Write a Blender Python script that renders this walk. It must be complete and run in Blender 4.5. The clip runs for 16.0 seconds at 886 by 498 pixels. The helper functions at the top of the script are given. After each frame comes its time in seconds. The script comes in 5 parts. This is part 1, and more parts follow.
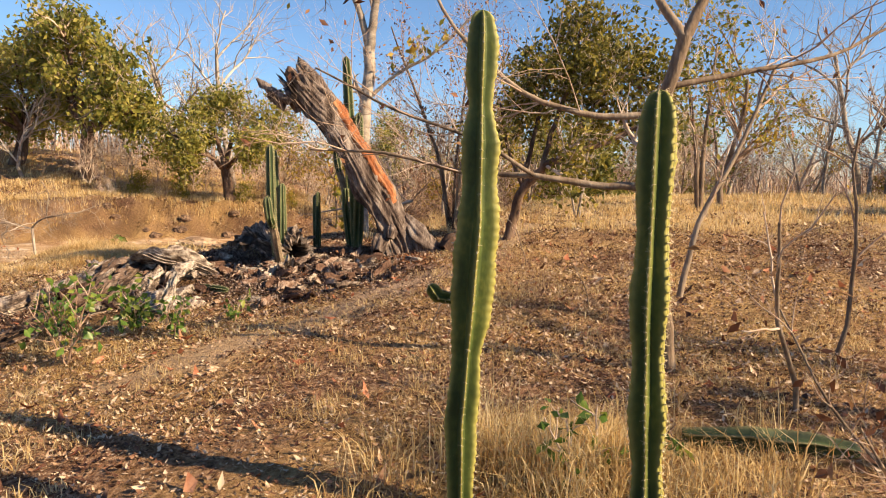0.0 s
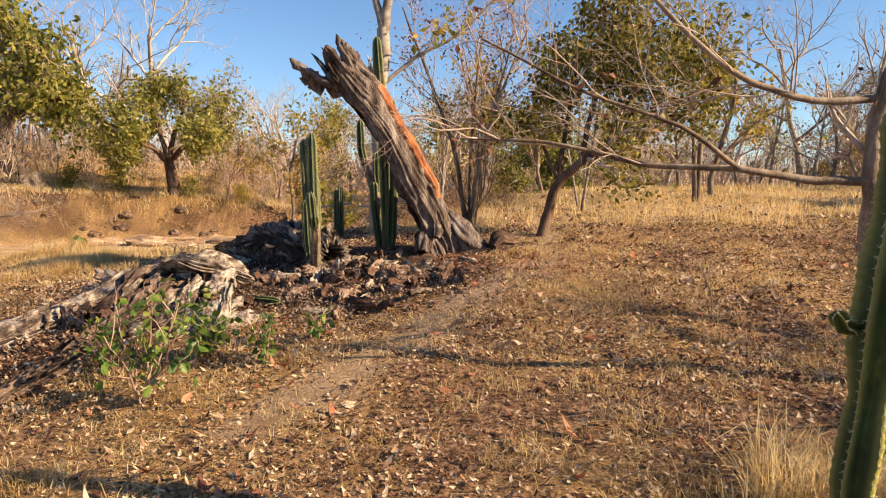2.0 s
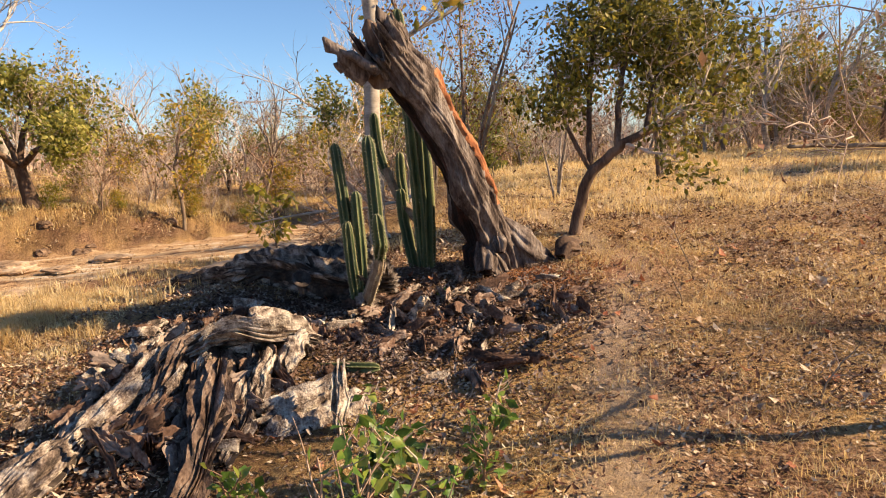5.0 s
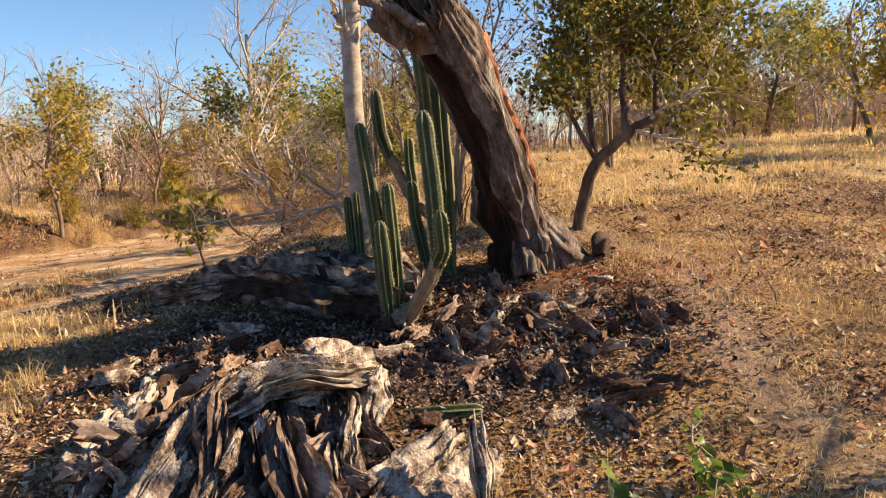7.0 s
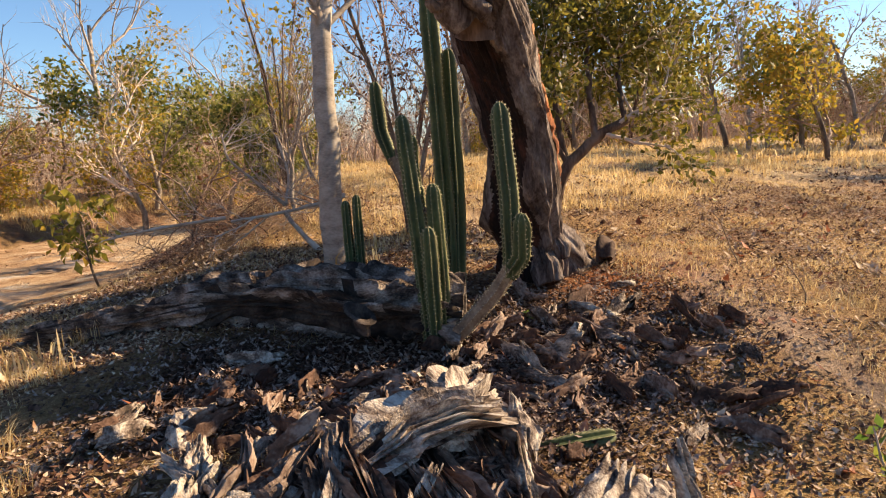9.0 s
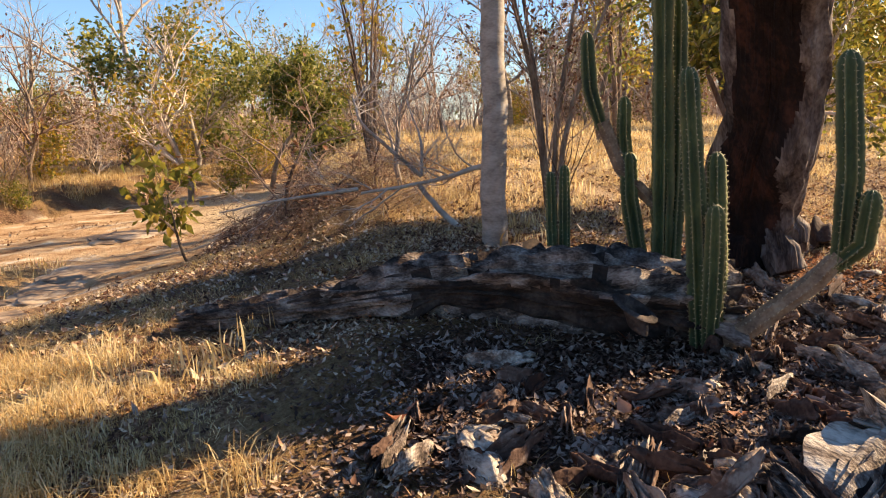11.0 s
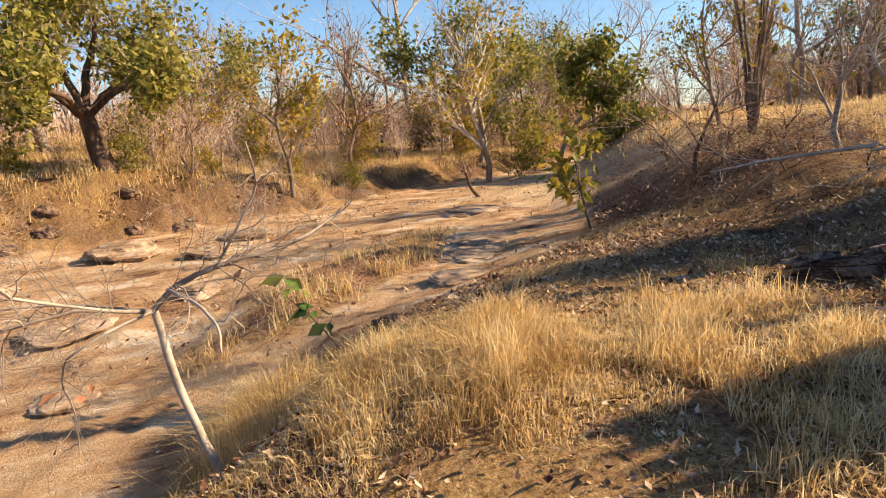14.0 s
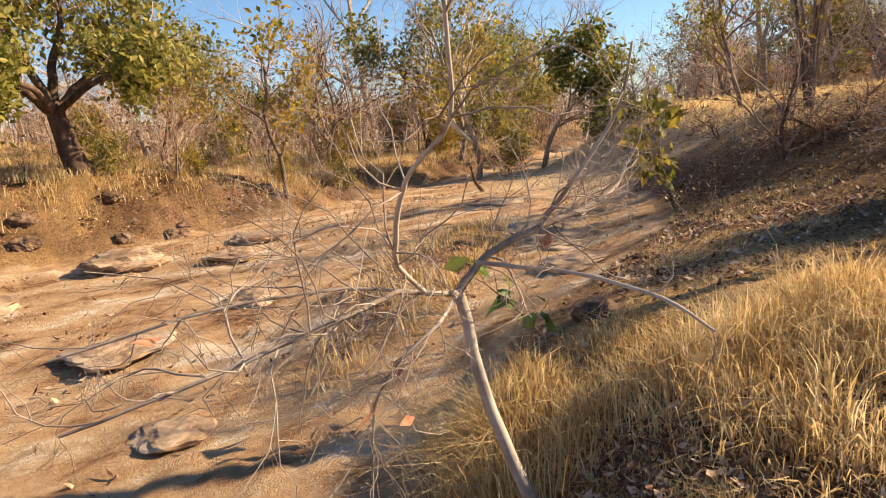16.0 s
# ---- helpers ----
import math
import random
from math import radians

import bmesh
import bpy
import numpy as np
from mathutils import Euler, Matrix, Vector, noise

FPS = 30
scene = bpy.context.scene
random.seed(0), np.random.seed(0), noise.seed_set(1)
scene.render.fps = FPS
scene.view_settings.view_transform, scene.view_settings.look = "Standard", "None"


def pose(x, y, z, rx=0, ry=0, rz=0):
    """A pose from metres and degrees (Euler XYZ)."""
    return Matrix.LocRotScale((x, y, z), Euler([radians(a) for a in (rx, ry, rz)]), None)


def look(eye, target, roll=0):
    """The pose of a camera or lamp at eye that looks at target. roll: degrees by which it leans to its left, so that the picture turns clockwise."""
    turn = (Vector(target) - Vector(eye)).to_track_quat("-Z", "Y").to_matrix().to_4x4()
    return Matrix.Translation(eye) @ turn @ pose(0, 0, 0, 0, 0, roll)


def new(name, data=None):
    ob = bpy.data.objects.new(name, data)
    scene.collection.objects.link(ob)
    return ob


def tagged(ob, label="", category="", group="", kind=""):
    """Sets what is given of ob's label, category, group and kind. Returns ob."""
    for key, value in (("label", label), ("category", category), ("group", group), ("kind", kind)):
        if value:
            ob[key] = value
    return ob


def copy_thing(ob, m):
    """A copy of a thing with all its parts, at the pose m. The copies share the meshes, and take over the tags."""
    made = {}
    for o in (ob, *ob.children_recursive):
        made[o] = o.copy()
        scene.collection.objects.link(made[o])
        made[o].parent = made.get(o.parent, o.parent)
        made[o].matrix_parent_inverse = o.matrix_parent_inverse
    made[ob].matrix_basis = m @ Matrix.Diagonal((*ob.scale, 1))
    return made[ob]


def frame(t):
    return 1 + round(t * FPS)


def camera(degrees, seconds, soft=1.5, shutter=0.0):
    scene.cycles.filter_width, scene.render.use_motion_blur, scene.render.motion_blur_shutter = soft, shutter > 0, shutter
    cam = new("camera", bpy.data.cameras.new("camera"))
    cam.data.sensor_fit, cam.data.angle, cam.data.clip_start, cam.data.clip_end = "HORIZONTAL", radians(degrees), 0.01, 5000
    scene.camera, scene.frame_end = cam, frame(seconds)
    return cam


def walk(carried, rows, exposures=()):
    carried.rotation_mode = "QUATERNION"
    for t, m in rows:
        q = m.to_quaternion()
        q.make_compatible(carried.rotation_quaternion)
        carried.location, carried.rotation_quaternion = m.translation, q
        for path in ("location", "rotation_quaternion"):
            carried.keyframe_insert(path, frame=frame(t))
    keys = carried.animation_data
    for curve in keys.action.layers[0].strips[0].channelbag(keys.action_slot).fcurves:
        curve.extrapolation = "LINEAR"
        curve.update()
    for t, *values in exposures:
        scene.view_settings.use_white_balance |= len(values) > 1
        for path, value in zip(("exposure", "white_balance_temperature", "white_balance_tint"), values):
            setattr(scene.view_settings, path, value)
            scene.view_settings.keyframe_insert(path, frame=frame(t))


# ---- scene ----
cam = camera(69.4, 16.0, soft=1.1)
PATH = [
    (0, (0.014, 0.006, 1.491), (0.011, 1.999, 1.314), 0.2),
    (0.5, (-0.332, 0.136, 1.456), (-0.191, 2.125, 1.296), 0.4),
    (1, (-0.712, 0.299, 1.472), (-0.519, 2.283, 1.306), 0.3),
    (1.5, (-1.099, 0.449, 1.508), (-0.873, 2.429, 1.331), 0.2),
    (2, (-1.387, 0.718, 1.513), (-1.146, 2.694, 1.312), -0.1),
    (2.5, (-1.638, 1.068, 1.573), (-1.369, 3.034, 1.322), -1.0),
    (3, (-1.955, 1.31, 1.667), (-1.608, 3.261, 1.397), -2.0),
    (3.5, (-2.237, 1.523, 1.72), (-1.809, 3.457, 1.447), -2.3),
    (4, (-2.547, 1.837, 1.718), (-2.003, 3.742, 1.446), -2.8),
    (4.5, (-2.8, 2.109, 1.765), (-2.203, 3.997, 1.49), -3.7),
    (5, (-3.026, 2.403, 1.815), (-2.358, 4.267, 1.533), -3.7),
    (5.2, (-3.095, 2.518, 1.817), (-2.411, 4.375, 1.531), -3.6),
    (7.5, (-3.961, 4.077, 1.789), (-2.846, 5.709, 1.481), -3.8),
    (8, (-4.163, 4.317, 1.785), (-2.949, 5.878, 1.489), -3.4),
    (10.3, (-4.71, 5.727, 1.825), (-3.255, 7.051, 1.466), -3.3),
    (10.5, (-4.753, 5.868, 1.823), (-3.323, 7.219, 1.459), -3.1),
    (11, (-4.982, 6.251, 1.792), (-3.636, 7.676, 1.397), -2.3),
    (11.5, (-5.217, 6.56, 1.781), (-3.991, 8.091, 1.392), -2.5),
    (12, (-5.57, 6.827, 1.768), (-4.44, 8.431, 1.38), -1.4),
    (12.5, (-5.981, 7.036, 1.726), (-4.935, 8.694, 1.33), -1.6),
    (13, (-6.458, 7.193, 1.698), (-5.567, 8.943, 1.314), -2.7),
    (13.5, (-6.782, 7.365, 1.725), (-5.948, 9.14, 1.333), -3.5),
    (14, (-7.161, 7.676, 1.66), (-6.316, 9.447, 1.272), -4.2),
    (14.5, (-7.498, 7.997, 1.622), (-6.607, 9.747, 1.243), -4.6),
    (15, (-7.802, 8.379, 1.597), (-6.821, 10.079, 1.212), -4.7),
    (15.5, (-8.115, 8.889, 1.494), (-7.095, 10.564, 1.1), -4.6),
    (16, (-8.369, 9.226, 1.439), (-7.327, 10.89, 1.058), -5.5),
]
walk(cam, [(t, look(eye, target, roll)) for t, eye, target, roll in PATH],
     [(0, 1.12), (3, 1.13), (5, 1.2), (8, 1.22), (10.3, 1.28), (11, 1.4), (12, 1.58), (12.6, 1.53), (13.5, 1.26), (16, 1.18)])

# ---- world and sun ----
SUN_FROM = Vector((0.915, -0.405, 0.0)).normalized()
SUN_ELEV = radians(28.5)
world = bpy.data.worlds.new("world")
scene.world = world
world.use_nodes = True
wn = world.node_tree
sky = wn.nodes.new("ShaderNodeTexSky")
sky.sky_type = "NISHITA"
sky.sun_disc = False
sky.sun_elevation = SUN_ELEV
sky.sun_rotation = math.atan2(SUN_FROM.x, SUN_FROM.y)
sky.air_density, sky.dust_density, sky.ozone_density = 1.0, 0.15, 5.0
wn.links.new(sky.outputs[0], wn.nodes["Background"].inputs[0])
wn.nodes["Background"].inputs[1].default_value = 0.078
sun = new("sun", bpy.data.lights.new("sun", "SUN"))
sun.data.energy, sun.data.angle, sun.data.color = 5.0, radians(0.55), (1.0, 0.755, 0.475)
sun.matrix_world = look((0, 0, 30), (-SUN_FROM.x * math.cos(SUN_ELEV), -SUN_FROM.y * math.cos(SUN_ELEV), 30 - math.sin(SUN_ELEV)))


# ---- materials ----
def material(name, tones, scale=6.0, rough=0.85, bump=0.4, grain=40.0, stretch=(1, 1, 1), island=0.0, through_light=0.0, per_thing=0.0, spec=0.3):
    """A worn surface: tones blended by broad noise, broken up by fine grain, with relief from both."""
    m = bpy.data.materials.new(name)
    m.use_nodes = True
    nt = m.node_tree
    N, L = nt.nodes, nt.links
    b = N["Principled BSDF"]
    b.inputs["Roughness"].default_value = rough
    b.inputs["Specular IOR Level"].default_value = spec
    co = N.new("ShaderNodeTexCoord")
    mp = N.new("ShaderNodeMapping")
    mp.inputs["Scale"].default_value = stretch
    L.new(co.outputs["Object"], mp.inputs[0])
    big, fine = N.new("ShaderNodeTexNoise"), N.new("ShaderNodeTexNoise")
    big.inputs["Scale"].default_value, big.inputs["Detail"].default_value = scale, 5
    fine.inputs["Scale"].default_value, fine.inputs["Detail"].default_value = grain, 4
    L.new(mp.outputs[0], big.inputs[0])
    L.new(mp.outputs[0], fine.inputs[0])
    mix = N.new("ShaderNodeMath")
    mix.operation = "MULTIPLY_ADD"
    mix.inputs[1].default_value = 0.45
    L.new(fine.outputs[0], mix.inputs[0])
    sub = N.new("ShaderNodeMath")
    sub.operation = "SUBTRACT"
    sub.inputs[1].default_value = 0.225
    L.new(big.outputs[0], sub.inputs[0])
    L.new(sub.outputs[0], mix.inputs[2])
    value = mix.outputs[0]
    for amount, node, out in ((island, "ShaderNodeNewGeometry", "Random Per Island"), (per_thing, "ShaderNodeObjectInfo", "Random")):
        if amount:
            g, a = N.new(node), N.new("ShaderNodeMath")
            a.operation = "MULTIPLY_ADD"
            a.inputs[1].default_value = amount
            L.new(g.outputs[out], a.inputs[0])
            s = N.new("ShaderNodeMath")
            s.operation = "SUBTRACT"
            s.inputs[1].default_value = amount / 2
            L.new(value, s.inputs[0])
            L.new(s.outputs[0], a.inputs[2])
            value = a.outputs[0]
    ramp = N.new("ShaderNodeValToRGB")
    e = ramp.color_ramp.elements
    while len(e) < len(tones):
        e.new(0.5)
    for i, c in enumerate(tones):
        e[i].position = 0.28 + 0.44 * i / max(1, len(tones) - 1)
        e[i].color = (*c, 1)
    L.new(value, ramp.inputs[0])
    L.new(ramp.outputs[0], b.inputs["Base Color"])
    if bump:
        bp = N.new("ShaderNodeBump")
        bp.inputs["Strength"].default_value, bp.inputs["Distance"].default_value = bump, 0.02
        L.new(mix.outputs[0], bp.inputs["Height"])
        L.new(bp.outputs[0], b.inputs["Normal"])
    if through_light:
        tr, ms = N.new("ShaderNodeBsdfTranslucent"), N.new("ShaderNodeMixShader")
        ms.inputs[0].default_value = through_light
        L.new(ramp.outputs[0], tr.inputs[0])
        L.new(b.outputs[0], ms.inputs[1])
        L.new(tr.outputs[0], ms.inputs[2])
        L.new(ms.outputs[0], N["Material Output"].inputs[0])
    return m


def ground_material():
    m = bpy.data.materials.new("dry ground")
    m.use_nodes = True
    nt = m.node_tree
    N, L = nt.nodes, nt.links
    b = N["Principled BSDF"]
    b.inputs["Roughness"].default_value, b.inputs["Specular IOR Level"].default_value = 0.95, 0.15
    co = N.new("ShaderNodeTexCoord")

    def noise_at(scale, detail=5, vec=None, rough=0.6):
        n = N.new("ShaderNodeTexNoise")
        n.inputs["Scale"].default_value, n.inputs["Detail"].default_value, n.inputs["Roughness"].default_value = scale, detail, rough
        L.new(vec or co.outputs["Object"], n.inputs[0])
        return n.outputs[0]

    def ramp_of(v, stops):
        r = N.new("ShaderNodeValToRGB")
        e = r.color_ramp.elements
        while len(e) < len(stops):
            e.new(0.5)
        for i, (p, c) in enumerate(stops):
            e[i].position, e[i].color = p, (*c, 1)
        L.new(v, r.inputs[0])
        return r.outputs[0]

    def mixed(f, a, c):
        x = N.new("ShaderNodeMix")
        x.data_type = "RGBA"
        L.new(f, x.inputs[0])
        L.new(a, x.inputs[6])
        L.new(c, x.inputs[7])
        return x.outputs[2]

    litter = ramp_of(noise_at(26, 8, rough=0.75), [(0.38, (0.025, 0.013, 0.009)), (0.47, (0.18, 0.092, 0.052)), (0.56, (0.36, 0.215, 0.125)), (0.67, (0.58, 0.42, 0.28))])
    straw = ramp_of(noise_at(34, 8, rough=0.8), [(0.35, (0.1, 0.05, 0.02)), (0.5, (0.45, 0.275, 0.11)), (0.65, (0.74, 0.53, 0.26))])
    patch = ramp_of(noise_at(0.55, 6), [(0.42, (0, 0, 0)), (0.6, (1, 1, 1))])
    base = mixed(patch, litter, straw)
    soil = ramp_of(noise_at(4, 8, rough=0.7), [(0.3, (0.3, 0.19, 0.12)), (0.7, (0.5, 0.37, 0.26))])
    bare = ramp_of(noise_at(1.3, 6), [(0.6, (0, 0, 0)), (0.72, (0.8, 0.8, 0.8))])
    base = mixed(bare, base, soil)
    mp = N.new("ShaderNodeMapping")
    mp.inputs["Rotation"].default_value = (0, 0, radians(-37))
    mp.inputs["Scale"].default_value = (0.6, 1.7, 1)
    L.new(co.outputs["Object"], mp.inputs[0])
    strata = noise_at(1.5, 9, mp.outputs[0], 0.62)
    grit = N.new("ShaderNodeMath")
    grit.operation = "MULTIPLY_ADD"
    grit.inputs[1].default_value = 0.42
    L.new(noise_at(13, 8, rough=0.8), grit.inputs[0])
    less = N.new("ShaderNodeMath")
    less.operation = "SUBTRACT"
    less.inputs[1].default_value = 0.21
    L.new(strata, less.inputs[0])
    L.new(less.outputs[0], grit.inputs[2])
    sand = ramp_of(grit.outputs[0], [(0.31, (0.1, 0.055, 0.03)), (0.37, (0.28, 0.15, 0.075)), (0.45, (0.45, 0.28, 0.15)), (0.57, (0.56, 0.39, 0.23)), (0.66, (0.7, 0.6, 0.47))])
    at = N.new("ShaderNodeAttribute")
    at.attribute_name = "bed"
    edge = N.new("ShaderNodeMath")
    edge.operation = "MULTIPLY_ADD"
    L.new(noise_at(1.6, 6), edge.inputs[0])
    edge.inputs[1].default_value = 0.7
    L.new(at.outputs["Fac"], edge.inputs[2])
    mask = ramp_of(edge.outputs[0], [(0.72, (0, 0, 0)), (0.9, (1, 1, 1))])
    base = mixed(mask, base, sand)
    atp = N.new("ShaderNodeAttribute")
    atp.attribute_name = "trod"
    base = mixed(atp.outputs["Fac"], base, ramp_of(noise_at(9, 8, rough=0.75), [(0.3, (0.24, 0.16, 0.11)), (0.6, (0.5, 0.38, 0.28))]))
    atm = N.new("ShaderNodeAttribute")
    atm.attribute_name = "meadow"
    base = mixed(atm.outputs["Fac"], base, ramp_of(noise_at(22, 8, rough=0.8), [(0.36, (0.24, 0.15, 0.085)), (0.48, (0.58, 0.43, 0.25)), (0.62, (0.8, 0.65, 0.44))]))
    # dark rotten soil; also carries the shade painted round stump, log and bank
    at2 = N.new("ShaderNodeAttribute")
    at2.attribute_name = "rot_shade"
    rot_shade = ramp_of(noise_at(30, 8, rough=0.8), [(0.38, (0.012, 0.008, 0.006)), (0.5, (0.05, 0.026, 0.017)), (0.63, (0.15, 0.075, 0.045)), (0.74, (0.3, 0.2, 0.14))])
    base = mixed(at2.outputs["Fac"], base, rot_shade)
    at3 = N.new("ShaderNodeAttribute")
    at3.attribute_name = "dust"
    dust = ramp_of(noise_at(38, 7, rough=0.7), [(0.3, (0.22, 0.06, 0.02)), (0.6, (0.42, 0.14, 0.05))])
    base = mixed(at3.outputs["Fac"], base, dust)
    L.new(base, b.inputs["Base Color"])
    h = N.new("ShaderNodeMath")
    h.operation = "ADD"
    L.new(noise_at(45, 6, rough=0.75), h.inputs[0])
    L.new(strata, h.inputs[1])
    bp = N.new("ShaderNodeBump")
    bp.inputs["Strength"].default_value, bp.inputs["Distance"].default_value = 0.9, 0.045
    L.new(h.outputs[0], bp.inputs["Height"])
    L.new(bp.outputs[0], b.inputs["Normal"])
    return m


M_GROUND = ground_material()
M_STRAW = material("straw", [(0.44, 0.28, 0.11), (0.7, 0.51, 0.235), (0.84, 0.69, 0.41)], 3, 0.7, 0, 30, island=0.45, through_light=0.5)
M_LITTER = material("dry leaves", [(0.07, 0.03, 0.018), (0.19, 0.09, 0.05), (0.4, 0.25, 0.15), (0.64, 0.5, 0.35)], 5, 0.75, 0, 30, island=0.6, through_light=0.15)
M_REDLEAF = material("large red leaves", [(0.2, 0.06, 0.025), (0.42, 0.16, 0.08), (0.55, 0.28, 0.16)], 9, 0.7, 0.3, 60, island=0.4, through_light=0.2)
M_BARK = material("grey brown bark", [(0.09, 0.06, 0.042), (0.2, 0.145, 0.1), (0.34, 0.27, 0.2)], 9, 0.9, 0.6, 60, (1, 1, 0.3), per_thing=0.25)
M_DARKBARK = material("dark bark", [(0.04, 0.024, 0.018), (0.1, 0.06, 0.04), (0.2, 0.135, 0.095)], 9, 0.9, 0.6, 60, (1, 1, 0.3), per_thing=0.15)
M_PALEBARK = material("pale smooth bark", [(0.13, 0.105, 0.085), (0.28, 0.235, 0.19), (0.42, 0.36, 0.3)], 5, 0.8, 0.3, 34, (1, 1, 2.2), per_thing=0.15)
M_TWIG = material("dry twigs", [(0.22, 0.135, 0.09), (0.46, 0.33, 0.24), (0.64, 0.52, 0.42)], 4, 0.85, 0, 30, per_thing=0.5)
M_BROWNTWIG = material("brown brushwood", [(0.1, 0.055, 0.035), (0.22, 0.13, 0.085), (0.38, 0.27, 0.19)], 4, 0.85, 0, 30, per_thing=0.3)
M_GREYTWIG = material("grey twigs", [(0.2, 0.155, 0.125), (0.38, 0.31, 0.25), (0.52, 0.45, 0.37)], 4, 0.85, 0.2, 30, per_thing=0.3)
M_LEAF = material("green leaves", [(0.1, 0.115, 0.022), (0.24, 0.235, 0.045), (0.4, 0.345, 0.08)], 2, 0.5, 0, 20, island=0.55, through_light=0.48, per_thing=0.35)
M_DARKLEAF = material("dark green leaves", [(0.075, 0.072, 0.013), (0.18, 0.165, 0.028), (0.34, 0.27, 0.045)], 2, 0.5, 0, 20, island=0.5, through_light=0.42)
M_YELLOWLEAF = material("yellowing leaves", [(0.16, 0.16, 0.025), (0.32, 0.27, 0.04), (0.48, 0.31, 0.045)], 2, 0.55, 0, 20, island=0.55, through_light=0.48, per_thing=0.3)
M_DRYLEAF = material("brown hanging leaves", [(0.1, 0.04, 0.02), (0.24, 0.1, 0.05), (0.34, 0.2, 0.1)], 3, 0.7, 0, 20, island=0.5, through_light=0.2)
M_FRESH = material("fresh leaves", [(0.06, 0.12, 0.02), (0.13, 0.23, 0.035), (0.28, 0.3, 0.05)], 5, 0.4, 0.2, 40, island=0.5, through_light=0.4, spec=0.5)
M_CACTUS = material("cactus skin", [(0.028, 0.047, 0.01), (0.062, 0.09, 0.018), (0.15, 0.165, 0.035)], 5, 0.6, 0.15, 55, (1, 1, 0.6), per_thing=0.2, spec=0.35)
M_CACTUSDARK = material("blue green cactus skin", [(0.018, 0.034, 0.014), (0.045, 0.07, 0.024), (0.1, 0.12, 0.042)], 5, 0.6, 0.15, 55, (1, 1, 0.6), per_thing=0.2, spec=0.35)
def ribbed(m, pale):
    """Ribs of a cactus are paler along their spiny crests."""
    N, L = m.node_tree.nodes, m.node_tree.links
    b = N["Principled BSDF"]
    src = b.inputs["Base Color"].links[0].from_socket
    at, pw, x = N.new("ShaderNodeAttribute"), N.new("ShaderNodeMath"), N.new("ShaderNodeMix")
    at.attribute_name = "rib"
    pw.operation = "POWER"
    pw.inputs[1].default_value = 4.0
    L.new(at.outputs["Fac"], pw.inputs[0])
    x.data_type = "RGBA"
    L.new(pw.outputs[0], x.inputs[0])
    L.new(src, x.inputs[6])
    x.inputs[7].default_value = (*pale, 1)
    L.new(x.outputs[2], b.inputs["Base Color"])


ribbed(M_CACTUS, (0.4, 0.36, 0.1))
ribbed(M_CACTUSDARK, (0.24, 0.22, 0.1))
M_CORK = material("corky cactus stem", [(0.13, 0.09, 0.06), (0.25, 0.18, 0.12), (0.36, 0.29, 0.2)], 12, 0.9, 0.6, 70)
M_SPINE = material("spines", [(0.5, 0.42, 0.25), (0.68, 0.6, 0.42)], 5, 0.6, 0, 30)
M_DEADWOOD = material("weathered stump bark", [(0.024, 0.015, 0.012), (0.085, 0.06, 0.05), (0.18, 0.142, 0.122), (0.3, 0.255, 0.225)], 7, 0.9, 1.0, 45, (1.6, 1.6, 0.35))
# rotten heartwood, darkened further for the shade inside the stump's hollow
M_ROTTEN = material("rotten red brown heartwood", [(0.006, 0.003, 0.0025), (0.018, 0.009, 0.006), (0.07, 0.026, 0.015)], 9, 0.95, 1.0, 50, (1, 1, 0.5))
M_ORANGE = material("orange rotten bark", [(0.14, 0.045, 0.018), (0.3, 0.11, 0.045), (0.4, 0.2, 0.1)], 8, 0.9, 0.8, 60, (1, 1, 0.4))
M_GREYWOOD = material("bleached grey wood", [(0.03, 0.021, 0.016), (0.14, 0.1, 0.078), (0.38, 0.315, 0.255), (0.62, 0.55, 0.46)], 9, 0.9, 1.0, 60, (1.6, 0.7, 1.6), per_thing=0.2)
M_BROWNWOOD = material("weathered brown wood", [(0.02, 0.012, 0.009), (0.08, 0.048, 0.034), (0.18, 0.122, 0.09), (0.34, 0.265, 0.21)], 6, 0.9, 1.0, 50, (1.5, 0.6, 1.5))
M_CHIP = material("bark chips", [(0.03, 0.016, 0.011), (0.085, 0.045, 0.03), (0.15, 0.087, 0.06), (0.32, 0.24, 0.19)], 6, 0.9, 0.6, 50, island=0.5, per_thing=0.3)
M_ROCK = material("sandstone", [(0.13, 0.08, 0.05), (0.34, 0.235, 0.15), (0.54, 0.43, 0.31)], 3, 0.95, 0.9, 22, (0.6, 0.6, 3))
M_DARKROCK = material("earthy brown stone", [(0.04, 0.024, 0.016), (0.13, 0.08, 0.052), (0.27, 0.18, 0.12)], 5, 0.95, 0.9, 24)
M_LOG = material("dark weathered log", [(0.014, 0.009, 0.007), (0.085, 0.06, 0.046), (0.23, 0.18, 0.148), (0.44, 0.375, 0.315)], 6, 0.92, 1.0, 42, (2.4, 0.9, 2.4))
# shade of hollows and cracks, put into a near-black wood colour
M_SHADEDWOOD = material("dark shaded wood", [(0.012, 0.009, 0.008), (0.04, 0.028, 0.022), (0.1, 0.075, 0.06)], 8, 0.95, 0.8, 50)


# ---- the lie of the land ----
BED = [(-60, -14, 5.0), (-30, 2, 5.0), (-13.8, 12.9, 4.55), (-7.8, 16.3, 4.25), (-4.8, 17.6, 4.25), (-1.85, 19.5, 3.3), (0.5, 21.6, 2.6), (3.5, 24.0, 1.5), (9, 27.5, 1.1), (30, 40, 1.2), (60, 70, 1.2)]


def smooth(a, b, v):
    t = np.clip((v - a) / (b - a), 0, 1)
    return t * t * (3 - 2 * t)


